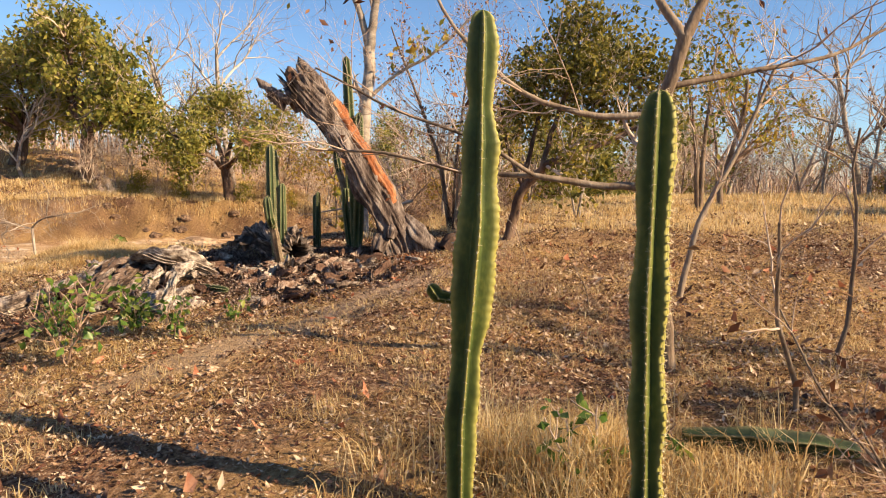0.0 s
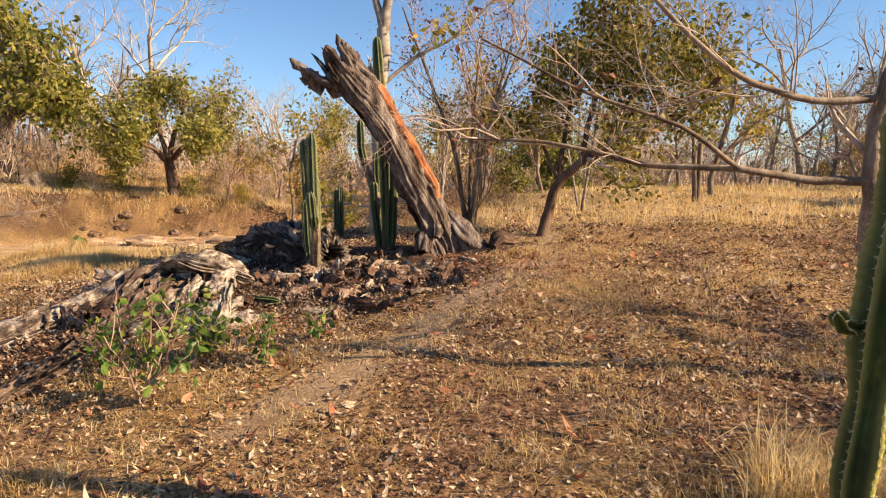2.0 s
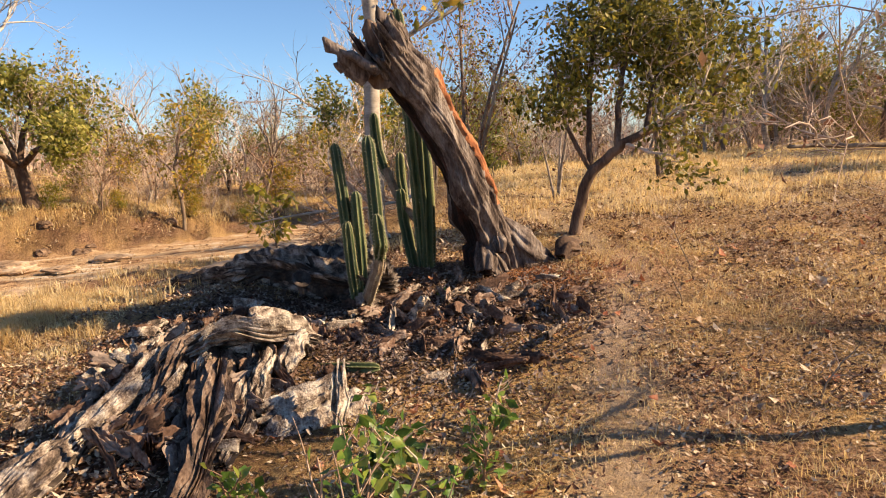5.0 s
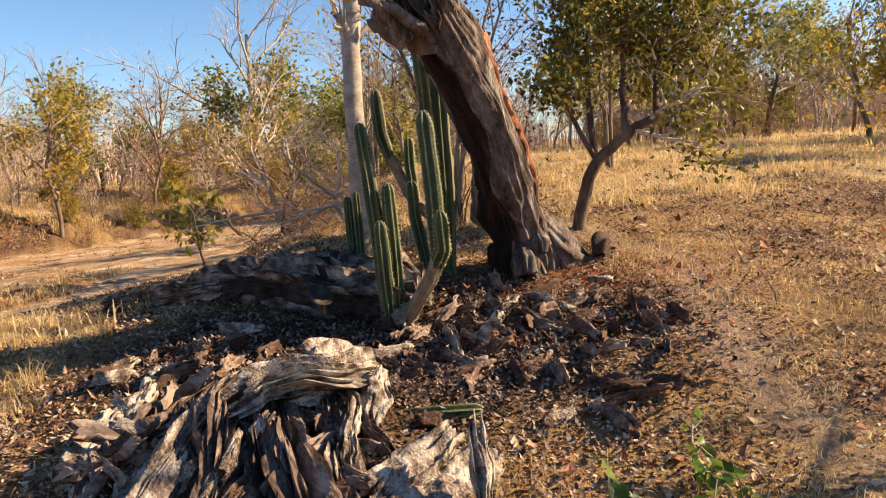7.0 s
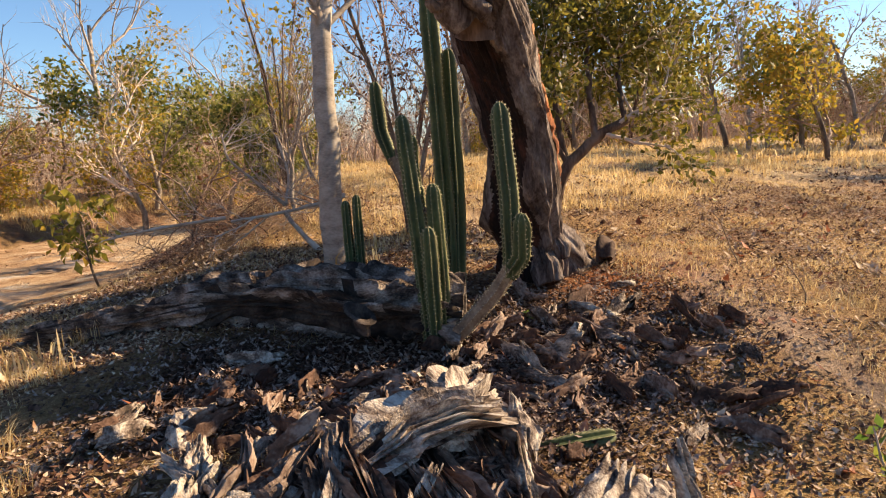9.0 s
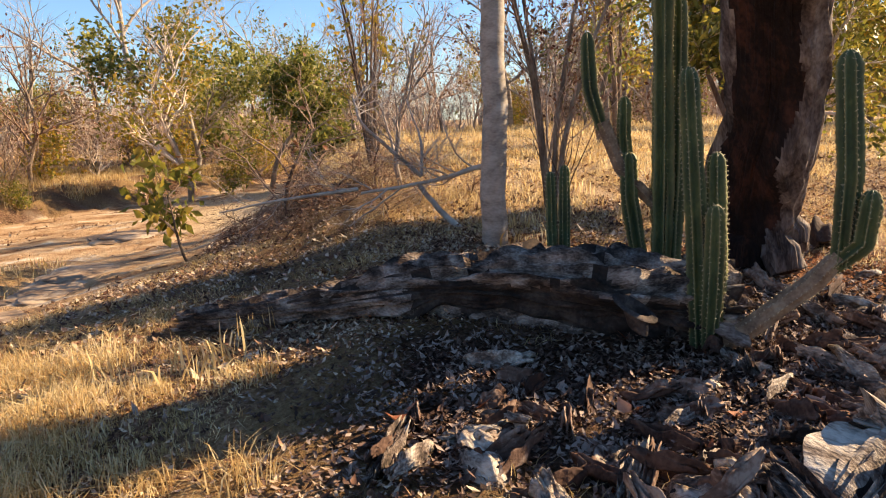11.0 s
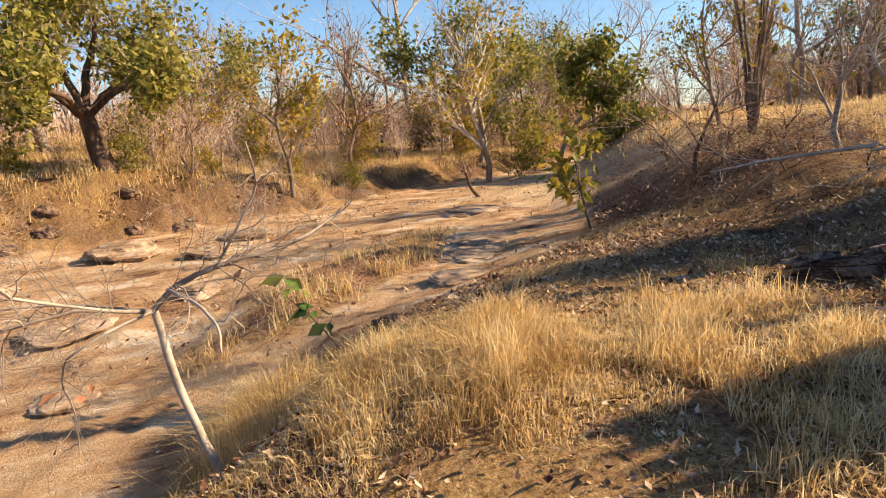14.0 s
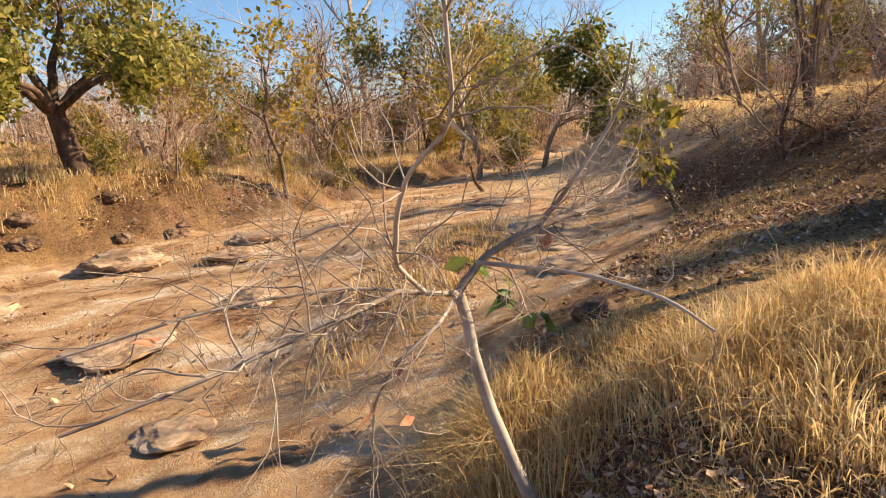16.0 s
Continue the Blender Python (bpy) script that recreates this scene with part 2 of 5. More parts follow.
def bed_distance(x, y):
    """How far outside the dry stream's bed a place lies, and whether it lies on the far bank (1) or the near one (0)."""
    best, far = np.full(np.shape(x), 1e9), np.zeros(np.shape(x))
    for (ax, ay, aw), (bx, by, bw) in zip(BED, BED[1:]):
        dx, dy = bx - ax, by - ay
        u = np.clip(((x - ax) * dx + (y - ay) * dy) / (dx * dx + dy * dy), 0, 1)
        px, py = x - ax - u * dx, y - ay - u * dy
        d = np.hypot(px, py) - (aw + (bw - aw) * u)
        nearer = d < best
        far = np.where(nearer, (dx * py - dy * px > 0) * 1.0, far)
        best = np.where(nearer, d, best)
    return best, far


def waves(x, y, f, k):
    return np.sin(x * f * 1.3 + k) * np.cos(y * f * 1.1 - 2 * k) + 0.5 * np.sin(x * f * 2.7 - y * f * 1.9 + 3 * k) + 0.5 * np.cos(x * f * 1.1 + y * f * 3.1 + k * 5)


def land(x, y):
    x, y = np.asarray(x, float), np.asarray(y, float)
    s, far = bed_distance(x, y)
    near = 0.095 * np.clip(y, -6, 9) + 0.28 * smooth(9, 15, y) + 0.06 * np.clip(x, -9, 0) + 0.03 * np.clip(x, 0, 6) * smooth(0, 6, y)
    near = near - 0.3 * smooth(-5.2, -8.0, x) * smooth(6.5, 9.8, y)
    near = near + 0.028 * waves(x, y, 1.1, 1.0) * smooth(1, 5, np.hypot(x, y))
    beyond = 0.45 + 0.6 * smooth(-3, -8, x) + 0.5 * smooth(1, 14, s) + 2.3 * np.exp(-(((x + 24) / 13) ** 2 + ((y - 36) / 12) ** 2)) + 0.05 * waves(x, y, 0.5, 2.0)
    floor_z = -0.1 + 0.02 * waves(x * 0.75 + y * 0.65, (y * 0.75 - x * 0.65) * 3, 0.6, 0.3) - 0.24 * smooth(-5.6, -7.2, x) * smooth(18, 13, y)
    wide = 2.4 + 2.2 * smooth(-6.2, -3.5, x) - 2.0 * smooth(-2.6, 0, x)
    cut = smooth(-5.6, -6.8, x)
    up_near = smooth(-0.4 + 0.45 * cut, 1 - 0.45 * cut, s / wide)
    up_far = smooth(-0.2, 1.3, s)
    z = np.where(far > 0.5, floor_z + (beyond - floor_z) * up_far, floor_z + (near - floor_z) * up_near)
    # tufted island of silt between the two channels
    z = z + 0.16 * np.exp(-((((x + 4.9) * 0.75 + (y - 14.9) * 0.65) / 2.7) ** 2 + (((y - 14.9) * 0.75 - (x + 4.9) * 0.65) / 0.5) ** 2))
    # crumbled remains of the collapsed log
    z = z + 0.17 * np.exp(-(((x + 3.1) / 0.75) ** 2 + ((y - 6.65) / 0.5) ** 2) ** 2) + 0.08 * np.exp(-(((x + 3.5) / 0.5) ** 2 + ((y - 5.6) / 0.7) ** 2) ** 2)
    # scour at the foot of the bare sapling
    z = z - 0.1 * np.exp(-((x + 7.0) ** 2 + (y - 11.0) ** 2) / 0.3)
    # low heap of rotten bark round the stump
    z = z + 0.06 * np.exp(-(((x + 1.2) / 1.3) ** 2 + ((y - 7.4) / 1.0) ** 2))
    return z


def gz(x, y):
    return float(land(x, y))


def graded(lo, hi, a, b, fine, grow=1.07):
    """Coordinates with steps of fine between a and b that grow outwards to lo and hi."""
    mid = list(np.arange(a, b, fine))
    step, v, right = fine, b, []
    while v < hi:
        right.append(v)
        step *= grow
        v += step
    step, v, left = fine, a - fine, []
    while v > lo:
        left.append(v)
        step *= grow
        v -= step
    return np.array([lo] + left[::-1] + mid + right + [hi])


# ---- mesh helpers ----
def mesh_of(name, verts, faces, mats, smooth_shade=True, slots=None):
    me = bpy.data.meshes.new(name)
    verts = np.asarray(verts, np.float32).reshape(-1, 3)
    if isinstance(faces, np.ndarray):
        k = faces.shape[1]
        me.vertices.add(len(verts))
        me.vertices.foreach_set("co", verts.ravel())
        me.loops.add(faces.size)
        me.loops.foreach_set("vertex_index", faces.astype(np.int32).ravel())
        me.polygons.add(len(faces))
        me.polygons.foreach_set("loop_start", np.arange(0, faces.size, k, dtype=np.int32))
        me.update(calc_edges=True)
    else:
        me.from_pydata(verts.tolist(), [], faces)
    for m in mats if isinstance(mats, (list, tuple)) else [mats]:
        me.materials.append(m)
    if slots is not None:
        me.polygons.foreach_set("material_index", np.asarray(slots, np.int32))
    if smooth_shade:
        me.polygons.foreach_set("use_smooth", np.ones(len(me.polygons), bool))
    me.update()
    return me


def part(name, geo, mats, parent, label="", smooth_shade=True):
    ob = new(name, mesh_of(name, geo[0], geo[1], mats, smooth_shade, geo[2] if len(geo) > 2 else None))
    ob.parent = parent
    if label:
        tagged(ob, label)
    return ob


def thing(name, x, y, z, label, category, group="", kind=""):
    e = new(name)
    e.empty_display_size = 0.1
    e.location = (x, y, z)
    return tagged(e, label, category, group, kind)


class Tubes:
    """Gathers tapering round branches into one mesh."""

    def __init__(self):
        self.v, self.f, self.n = [], [], 0

    def add(self, pts, radii, sides=5, cap=True, knobs=0.0):
        pts = np.asarray(pts, float)
        k = len(pts)
        d = np.gradient(pts, axis=0)
        d /= np.linalg.norm(d, axis=1)[:, None] + 1e-9
        ref = np.array([0.31, 0.17, 0.93]) if abs(d[0] @ np.array([0.31, 0.17, 0.93])) < 0.9 else np.array([1.0, 0.1, 0.0])
        u = np.cross(d, ref)
        u /= np.linalg.norm(u, axis=1)[:, None] + 1e-9
        w = np.cross(d, u)
        a = np.linspace(0, 2 * np.pi, sides, endpoint=False)
        r = np.asarray(radii, float)[:, None]
        if knobs:
            r = r * (1 + knobs * np.random.uniform(-1, 1, (k, sides)))
        else:
            r = np.repeat(r, sides, 1)
        ring = pts[:, None, :] + r[:, :, None] * (np.cos(a)[None, :, None] * u[:, None, :] + np.sin(a)[None, :, None] * w[:, None, :])
        self.v.append(ring.reshape(-1, 3))
        i = np.arange(k - 1)[:, None] * sides + np.arange(sides)[None, :]
        j = np.arange(k - 1)[:, None] * sides + (np.arange(sides)[None, :] + 1) % sides
        q = np.stack([i, j, j + sides, i + sides], -1).reshape(-1, 4) + self.n
        self.f.append(q)
        self.n += k * sides

    def geo(self):
        return np.concatenate(self.v), np.concatenate(self.f)


def wander(start, way, length, steps, wild, rise=0.0):
    """A crooked line from start: each step turns a little."""
    p, d = np.array(start, float), np.array(way, float)
    d /= np.linalg.norm(d)
    out = [p.copy()]
    for _ in range(steps):
        d = d + np.random.normal(0, wild, 3) + np.array([0, 0, rise])
        d /= np.linalg.norm(d)
        p = p + d * length / steps
        out.append(p.copy())
    return np.array(out)


def sideways(d, angle):
    """A direction that leaves d at the angle, round a random side."""
    d = d / np.linalg.norm(d)
    r = np.random.normal(0, 1, 3)
    r -= d * (r @ d)
    r /= np.linalg.norm(r) + 1e-9
    return d * math.cos(angle) + r * math.sin(angle)


def grow(tubes, tips, start, way, length, radius, level, levels, wild=0.16, kids=(4, 5, 5), spread=0.8, shrink=0.6, rise=0.03, low=0.35, sides=(7, 5, 4, 3)):
    line = wander(start, way, length, 6 if level < 2 else (4 if level < 3 else 3), wild, rise)
    end = 0.45 if level < levels else 0.25
    radii = np.linspace(radius, radius * end, len(line))
    tubes[min(level, len(tubes) - 1)].add(line, radii, sides[min(level, len(sides) - 1)])
    if level >= levels:
        tips.append(line)
        return line
    for k in range(kids[min(level, len(kids) - 1)]):
        u = low + (1 - low) * (k + np.random.rand()) / kids[min(level, len(kids) - 1)]
        i = min(int(u * (len(line) - 1)), len(line) - 2)
        at = line[i] + (line[i + 1] - line[i]) * (u * (len(line) - 1) - i)
        d = sideways(line[i + 1] - line[i], spread * np.random.uniform(0.6, 1.25))
        grow(tubes, tips, at, d, length * shrink * np.random.uniform(0.7, 1.2), radius * (1 - 0.5 * u) * 0.62, level + 1, levels, wild * 1.15, kids, spread, shrink, rise, low, sides)
    return line


def leaves_at(centres, size, droop=0.3, long=2.0, vary=0.35):
    """Folded leaves, one at each centre: two halves that meet in a bent midrib."""
    c = np.asarray(centres, float).reshape(-1, 3)
    n = len(c)
    d = np.random.normal(0, 1, (n, 3))
    d[:, 2] -= droop
    d /= np.linalg.norm(d, axis=1)[:, None]
    r = np.cross(d, np.random.normal(0, 1, (n, 3)))
    r /= np.linalg.norm(r, axis=1)[:, None] + 1e-9
    up = np.cross(r, d)
    s = (size * np.random.uniform(1 - vary, 1 + vary, n))[:, None]
    mid = c + d * s * long * 0.5 + up * s * 0.14
    v = np.stack([c, mid + r * s * 0.5, c + d * s * long, mid - r * s * 0.5 + up * s * 0.1], 1).reshape(-1, 3)
    f = np.arange(n)[:, None] * 4 + np.array([[0, 1, 2, 3]])
    tri = np.concatenate([f[:, [0, 1, 2]], f[:, [0, 2, 3]]])
    return v, tri


def along(tips, count, jitter):
    """Places strewn along the twigs."""
    if not tips:
        return np.zeros((0, 3))
    k = np.random.randint(0, len(tips), count)
    u = np.random.rand(count)
    out = np.empty((count, 3))
    for n, (i, w) in enumerate(zip(k, u)):
        t = tips[i]
        q = w * (len(t) - 1)
        a = min(int(q), len(t) - 2)
        out[n] = t[a] + (t[a + 1] - t[a]) * (q - a)
    return out + np.random.normal(0, jitter, (count, 3))


def blades(x, y, height, width=0.006, lean=0.5):
    """Dry grass blades: tapering bent strips that stand on the ground."""
    n = len(x)
    h = height * np.random.uniform(0.5, 1.25, n)
    a, b = np.random.uniform(0, 2 * np.pi, n), np.random.uniform(0, 2 * np.pi, n)
    out = np.abs(np.random.normal(0, lean, n))
    z = land(x, y) - 0.01
    p = np.stack([x, y, z], 1)
    side = np.stack([np.cos(b), np.sin(b), np.zeros(n)], 1) * (width * np.random.uniform(0.6, 1.4, n))[:, None]
    way = np.stack([np.cos(a), np.sin(a), np.zeros(n)], 1) * (out * h)[:, None]
    up = np.array([0, 0, 1.0])
    m = p + way * 0.3 + up * (h * 0.6)[:, None]
    t = p + way + up * (h * (1 - 0.25 * np.minimum(out, 1.5)))[:, None]
    v = np.stack([p - side, p + side, m + side * 0.8, m - side * 0.8, t], 1).reshape(-1, 3)
    i = np.arange(n)[:, None] * 5
    tri = np.concatenate([i + np.array([[0, 1, 2]]), i + np.array([[0, 2, 3]]), i + np.array([[3, 2, 4]])])
    return v, tri


def fbm(p, f, octaves=4):
    q = p * f
    v, a = 0.0, 1.0
    for _ in range(octaves):
        v += a * noise.noise(q)
        q = q * 2.03
        a *= 0.5
    return v

# ---- ground ----
WAY = [(1.4, 10.5), (0.9, 8.6), (0.5, 7.3), (-0.1, 6.6), (-0.65, 5.85), (-1.0, 5.2), (-1.9, 4.0)]


def off_path(x, y):
    """How far a place lies from the trodden path."""
    best = np.full(np.shape(x), 1e9)
    for (ax, ay), (bx, by) in zip(WAY, WAY[1:]):
        u = np.clip(((x - ax) * (bx - ax) + (y - ay) * (by - ay)) / ((bx - ax) ** 2 + (by - ay) ** 2), 0, 1)
        best = np.minimum(best, np.hypot(x - ax - u * (bx - ax), y - ay - u * (by - ay)))
    return best


def mould_shade(x, y):
    """Where rotten wood, brown leaf litter and painted-in shade darken the soil."""
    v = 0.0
    # the three bank patches put the shade of trees and brush into the soil
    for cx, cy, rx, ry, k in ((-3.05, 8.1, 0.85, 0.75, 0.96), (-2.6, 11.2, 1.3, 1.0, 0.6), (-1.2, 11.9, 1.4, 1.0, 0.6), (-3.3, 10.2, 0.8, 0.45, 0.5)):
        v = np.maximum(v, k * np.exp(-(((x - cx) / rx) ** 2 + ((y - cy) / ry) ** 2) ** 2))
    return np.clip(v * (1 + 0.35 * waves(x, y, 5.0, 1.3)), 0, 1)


def build_ground():
    xs, ys = graded(-700, 700, -10.5, 5.0, 0.09), graded(-500, 900, 0.5, 17.0, 0.09)
    X, Y = np.meshgrid(xs, ys)
    Z = land(X, Y)
    close = smooth(14, 6, np.hypot(X + 2.5, Y - 7))
    Z = Z + close * (0.006 * waves(X, Y, 6.0, 0.7) + 0.006 * waves(X, Y, 13.0, 1.9))
    s, far = bed_distance(X, Y)
    # broken rock ledges in the dry bed
    along_bed = X * 0.83 + Y * 0.55
    across = -X * 0.55 + Y * 0.83
    inbed = smooth(0.2, -0.8, s) * smooth(30, 24, np.abs(X))
    ledge = np.floor((across * 0.9 + 0.6 * np.sin(along_bed * 0.7) + 0.35 * np.sin(along_bed * 2.1 + across)) * 1.6)
    Z = Z + inbed * (0.03 * np.sin(ledge * 12.9898) + 0.03 * np.sin(np.floor(ledge * 0.5 + along_bed * 0.8) * 7.7) + 0.012 * waves(X, Y, 7.0, 0.9))
    cut = (far > 0.5) * smooth(-0.3, 0.2, s) * smooth(2.0, 0.9, s) * smooth(40, 25, np.abs(X))
    Z = Z + cut * (0.09 * waves(X, Y, 3.3, 0.4) + 0.05 * waves(X, Y, 8.0, 1.4))
    n, k = len(xs), len(ys)
    i = (np.arange(k - 1)[:, None] * n + np.arange(n - 1)[None, :]).ravel()
    f = np.stack([i, i + 1, i + n + 1, i + n], 1)
    me = mesh_of("ground", np.stack([X, Y, Z], -1).reshape(-1, 3), f, M_GROUND)
    bare = np.where(far > 0.5, smooth(0.3, -0.6, s), smooth(0.7, -0.5, s))
    isle = np.exp(-((((X + 4.9) * 0.75 + (Y - 14.9) * 0.65) / 2.9) ** 2 + (((Y - 14.9) * 0.75 - (X + 4.9) * 0.65) / 0.7) ** 2))
    bare = np.clip(bare - isle * 1.1, 0, 1)
    # rotten wood round the stump, with part of the stump's shadow painted in
    rot_shade = 0.96 * np.exp(-(((X + 2.1) / 1.75) ** 2 + ((Y - 7.35) / 1.2) ** 2) ** 2)
    # under the collapsed log: dark litter and shade painted into the ground
    rot_shade = np.maximum(rot_shade, 0.9 * np.exp(-(((X + 3.35) / 1.0) ** 2 + ((Y - 6.2) / 1.1) ** 2) ** 2))
    rot_shade = np.maximum(rot_shade, 0.75 * (far > 0.5) * smooth(-0.2, 0.3, s) * smooth(2.4, 1.2, s) * (0.45 + 0.55 * smooth(-0.7, 0.6, waves(X, Y, 2.3, 0.8))) * smooth(22, 15, np.abs(X)))
    rot_shade = np.maximum(rot_shade, mould_shade(X, Y))
    dust = 0.85 * np.exp(-(((X + 0.1) / 0.6) ** 2 + ((Y - 7.45) / 0.5) ** 2))
    trod = 0.6 * smooth(0.3, 0.05, off_path(X, Y) + 0.08 * waves(X, Y, 4.0, 0.5))
    meadow = (far < 0.5) * smooth(8.8, 11.5, Y + 0.3 * np.clip(X, 0, 8)) * smooth(-0.6, 1.2, X) * np.clip(0.72 + 0.3 * waves(X, Y, 0.9, 2.2), 0.2, 0.95)
    for key, val in (("meadow", meadow), ("bed", bare), ("rot_shade", rot_shade), ("dust", dust), ("trod", trod)):
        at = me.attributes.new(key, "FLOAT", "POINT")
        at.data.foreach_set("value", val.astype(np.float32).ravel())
    return tagged(new("ground", me), "dry sloping ground of leaf litter, straw and a sandy streambed", "ground", kind="structure")


build_ground()


# ---- trees ----
def tree(name, x, y, label, trunk_way, height, radius, levels=3, leaf=None, leaf_count=0, leaf_size=0.06, wood=None, kids=(5, 5, 5), spread=0.85, shrink=0.6, wild=0.16, low=0.35, jitter=0.08, rise=0.03, group="", seed=1, limbs=(), leaf_label="", category="tree"):
    np.random.seed(seed)
    wood = wood or M_BARK
    e = thing(name, x, y, gz(x, y) - 0.04, label, category, group)
    tubes, tips = [Tubes(), Tubes()], []
    if limbs:
        for line, r0, r1, lv, count, ln in limbs:
            pts = np.array(line, float)
            u = np.linspace(0, len(pts) - 1, 4 * (len(pts) - 1) + 1)
            fine = np.stack([np.interp(u, np.arange(len(pts)), pts[:, c]) for c in range(3)], 1)
            fine[1:-1] = (fine[:-2] + fine[1:-1] * 2 + fine[2:]) / 4
            fine[1:] += np.random.normal(0, min(0.012, 0.12 * r0), fine[1:].shape)
            limb = Tubes()
            limb.add(fine, np.linspace(r0, r1, len(fine)), 9 if r0 > 0.05 else 6)
            part("limb" if e.children else "trunk", limb.geo(), wood, e)
            for c in range(count):
                i = np.random.randint(int(len(fine) * low), len(fine) - 1)
                d = sideways(fine[i + 1] - fine[i], spread * np.random.uniform(0.6, 1.3))
                grow([tubes[1]], tips, fine[i], d, ln * np.random.uniform(0.6, 1.3), r1 * np.random.uniform(0.5, 0.85), 3 - lv, 3, wild, kids, spread, shrink, rise, 0.25)
    else:
        grow(tubes, tips, (0, 0, 0), trunk_way, height * 0.62, radius, 0, levels, wild, kids, spread, shrink, rise, low)
    if not limbs:
        part("trunk", tubes[0].geo(), wood, e)
    if tubes[1].v:
        tagged(part("branchwork", tubes[1].geo(), M_GREYTWIG if wood in (M_PALEBARK, M_GREYTWIG) else M_BROWNTWIG if name == "dead_brush" else M_TWIG, e), kind="stuff")
    if leaf and leaf_count:
        part("crown", leaves_at(along(tips, leaf_count, jitter), leaf_size), leaf, e, leaf_label, smooth_shade=False)
    return e


def spot(ob, x, y, turn, scale):
    """A copy of a tree or shrub on the ground at x, y."""
    c = copy_thing(ob, pose(x, y, gz(x, y) - 0.05, 0, 0, turn))
    c.scale = (scale, scale, scale * random.uniform(0.9, 1.15))
    return c


WOODS = "trees of the dry woodland"
bare_a = tree("bare_tree", 17, 31, "leafless grey woodland tree with fine upright twigs", (0.05, 0, 1), 6.4, 0.09, 3, None, 0, kids=(7, 6, 6), spread=0.6, shrink=0.52, rise=0.06, low=0.22, seed=11, group=WOODS, wood=M_PALEBARK)
bare_b = tree("bare_tree", 22, 27, "leafless brown woodland tree with tangled thin branches", (-0.1, 0, 1), 5.4, 0.08, 3, M_DRYLEAF, 260, 0.06, kids=(8, 6, 6), spread=0.8, shrink=0.55, low=0.15, seed=12, group=WOODS)
bare_c = tree("bare_tree", 27, 22, "tall forked leafless tree with pale bark", (0.12, 0.05, 1), 7.6, 0.12, 3, None, 0, kids=(6, 6, 6), spread=0.7, shrink=0.6, low=0.3, seed=13, group=WOODS, wood=M_PALEBARK)
sparse = tree("sparse_tree", 25, 34, "half-bare woodland tree with a few yellow-green leaves", (0.05, 0.05, 1), 5.8, 0.09, 3, M_YELLOWLEAF, 1500, 0.07, kids=(7, 6, 6), spread=0.7, shrink=0.55, low=0.2, seed=14, group=WOODS, jitter=0.12)
green = tree("leafy_tree", 14, 36, "leafy woodland tree with a rounded olive-green crown", (0.1, 0, 1), 5.2, 0.13, 3, M_LEAF, 4200, 0.1, kids=(7, 6, 6), spread=0.95, shrink=0.62, low=0.3, seed=15, group=WOODS, jitter=0.2, wood=M_DARKBARK)
dark = tree("leafy_tree", 31, 29, "dark green tree with a dense low crown", (-0.1, 0.1, 1), 4.6, 0.12, 3, M_DARKLEAF, 4200, 0.085, kids=(7, 6, 6), spread=0.95, shrink=0.6, low=0.25, seed=16, group=WOODS, jitter=0.18, wood=M_DARKBARK)
scrub = tree("dry_shrub", 10, 30, "leafless brown shrub of many thin upright stems", (0, 0, 1), 2.6, 0.03, 3, M_DRYLEAF, 160, 0.05, kids=(10, 6, 4), spread=0.75, shrink=0.72, low=0.0, rise=0.08, seed=17, group="dry shrubs", category="shrub")
scrub_b = tree("dry_shrub", 6, 31, "tangled grey-brown dry shrub", (0.2, 0, 1), 2.2, 0.028, 3, None, 0, kids=(11, 6, 5), spread=1.0, shrink=0.7, low=0.0, rise=0.03, seed=18, group="dry shrubs", category="shrub")
leafy_shrub = tree("leafy_shrub", 3, 30.5, "low shrub with yellow-green leaves", (0.1, 0, 1), 1.9, 0.03, 3, M_YELLOWLEAF, 1100, 0.07, kids=(9, 5, 4), spread=0.9, shrink=0.7, low=0.0, seed=19, group="leafy shrubs", category="shrub", jitter=0.08)


def open_place(x, y):
    """Whether woodland may grow here: not in the stream, the clearing, the near meadow or on the way walked."""
    s, far = bed_distance(np.array(x), np.array(y))
    if s < 0.9:
        return False
    r, az = math.hypot(x + 1.5, y - 8.0), math.degrees(math.atan2(x + 1.5, y - 8.0))
    if far < 0.5:
        if 5 < az < 105:
            return r > 17.5 + 3 * math.sin(az * 0.3)
        if -10 < az <= 5:
            return r > 14
        return r > 17 and y < 2.5
    return math.hypot(x + 7, y - 8) > 17.5


random.seed(5)
placed = []
protos = [(bare_a, 24), (bare_b, 30), (bare_c, 12), (sparse, 13), (green, 4), (dark, 1), (scrub, 44), (scrub_b, 30), (leafy_shrub, 10)]
bag = [p for p, k in protos for _ in range(k)]
tries = 0
while len(placed) < 540 and tries < 15000:
    tries += 1
    az, r = random.uniform(-180, 180), 9 + 50 * random.random() ** 1.25
    x, y = -1.5 + r * math.sin(radians(az)), 8 + r * math.cos(radians(az))
    if abs(az) > 120 and random.random() < 0.6:
        continue
    if not open_place(x, y) or any((x - a) ** 2 + (y - b) ** 2 < (0.7 + 0.012 * r) ** 2 for a, b in placed):
        continue
    placed.append((x, y))
    p = random.choice(bag)
    spot(p, x, y, random.uniform(0, 360), random.uniform(0.7, 1.15) * (0.95 if r < 30 else 1.1) * (0.95 if -30 < az < 15 else 1.0))


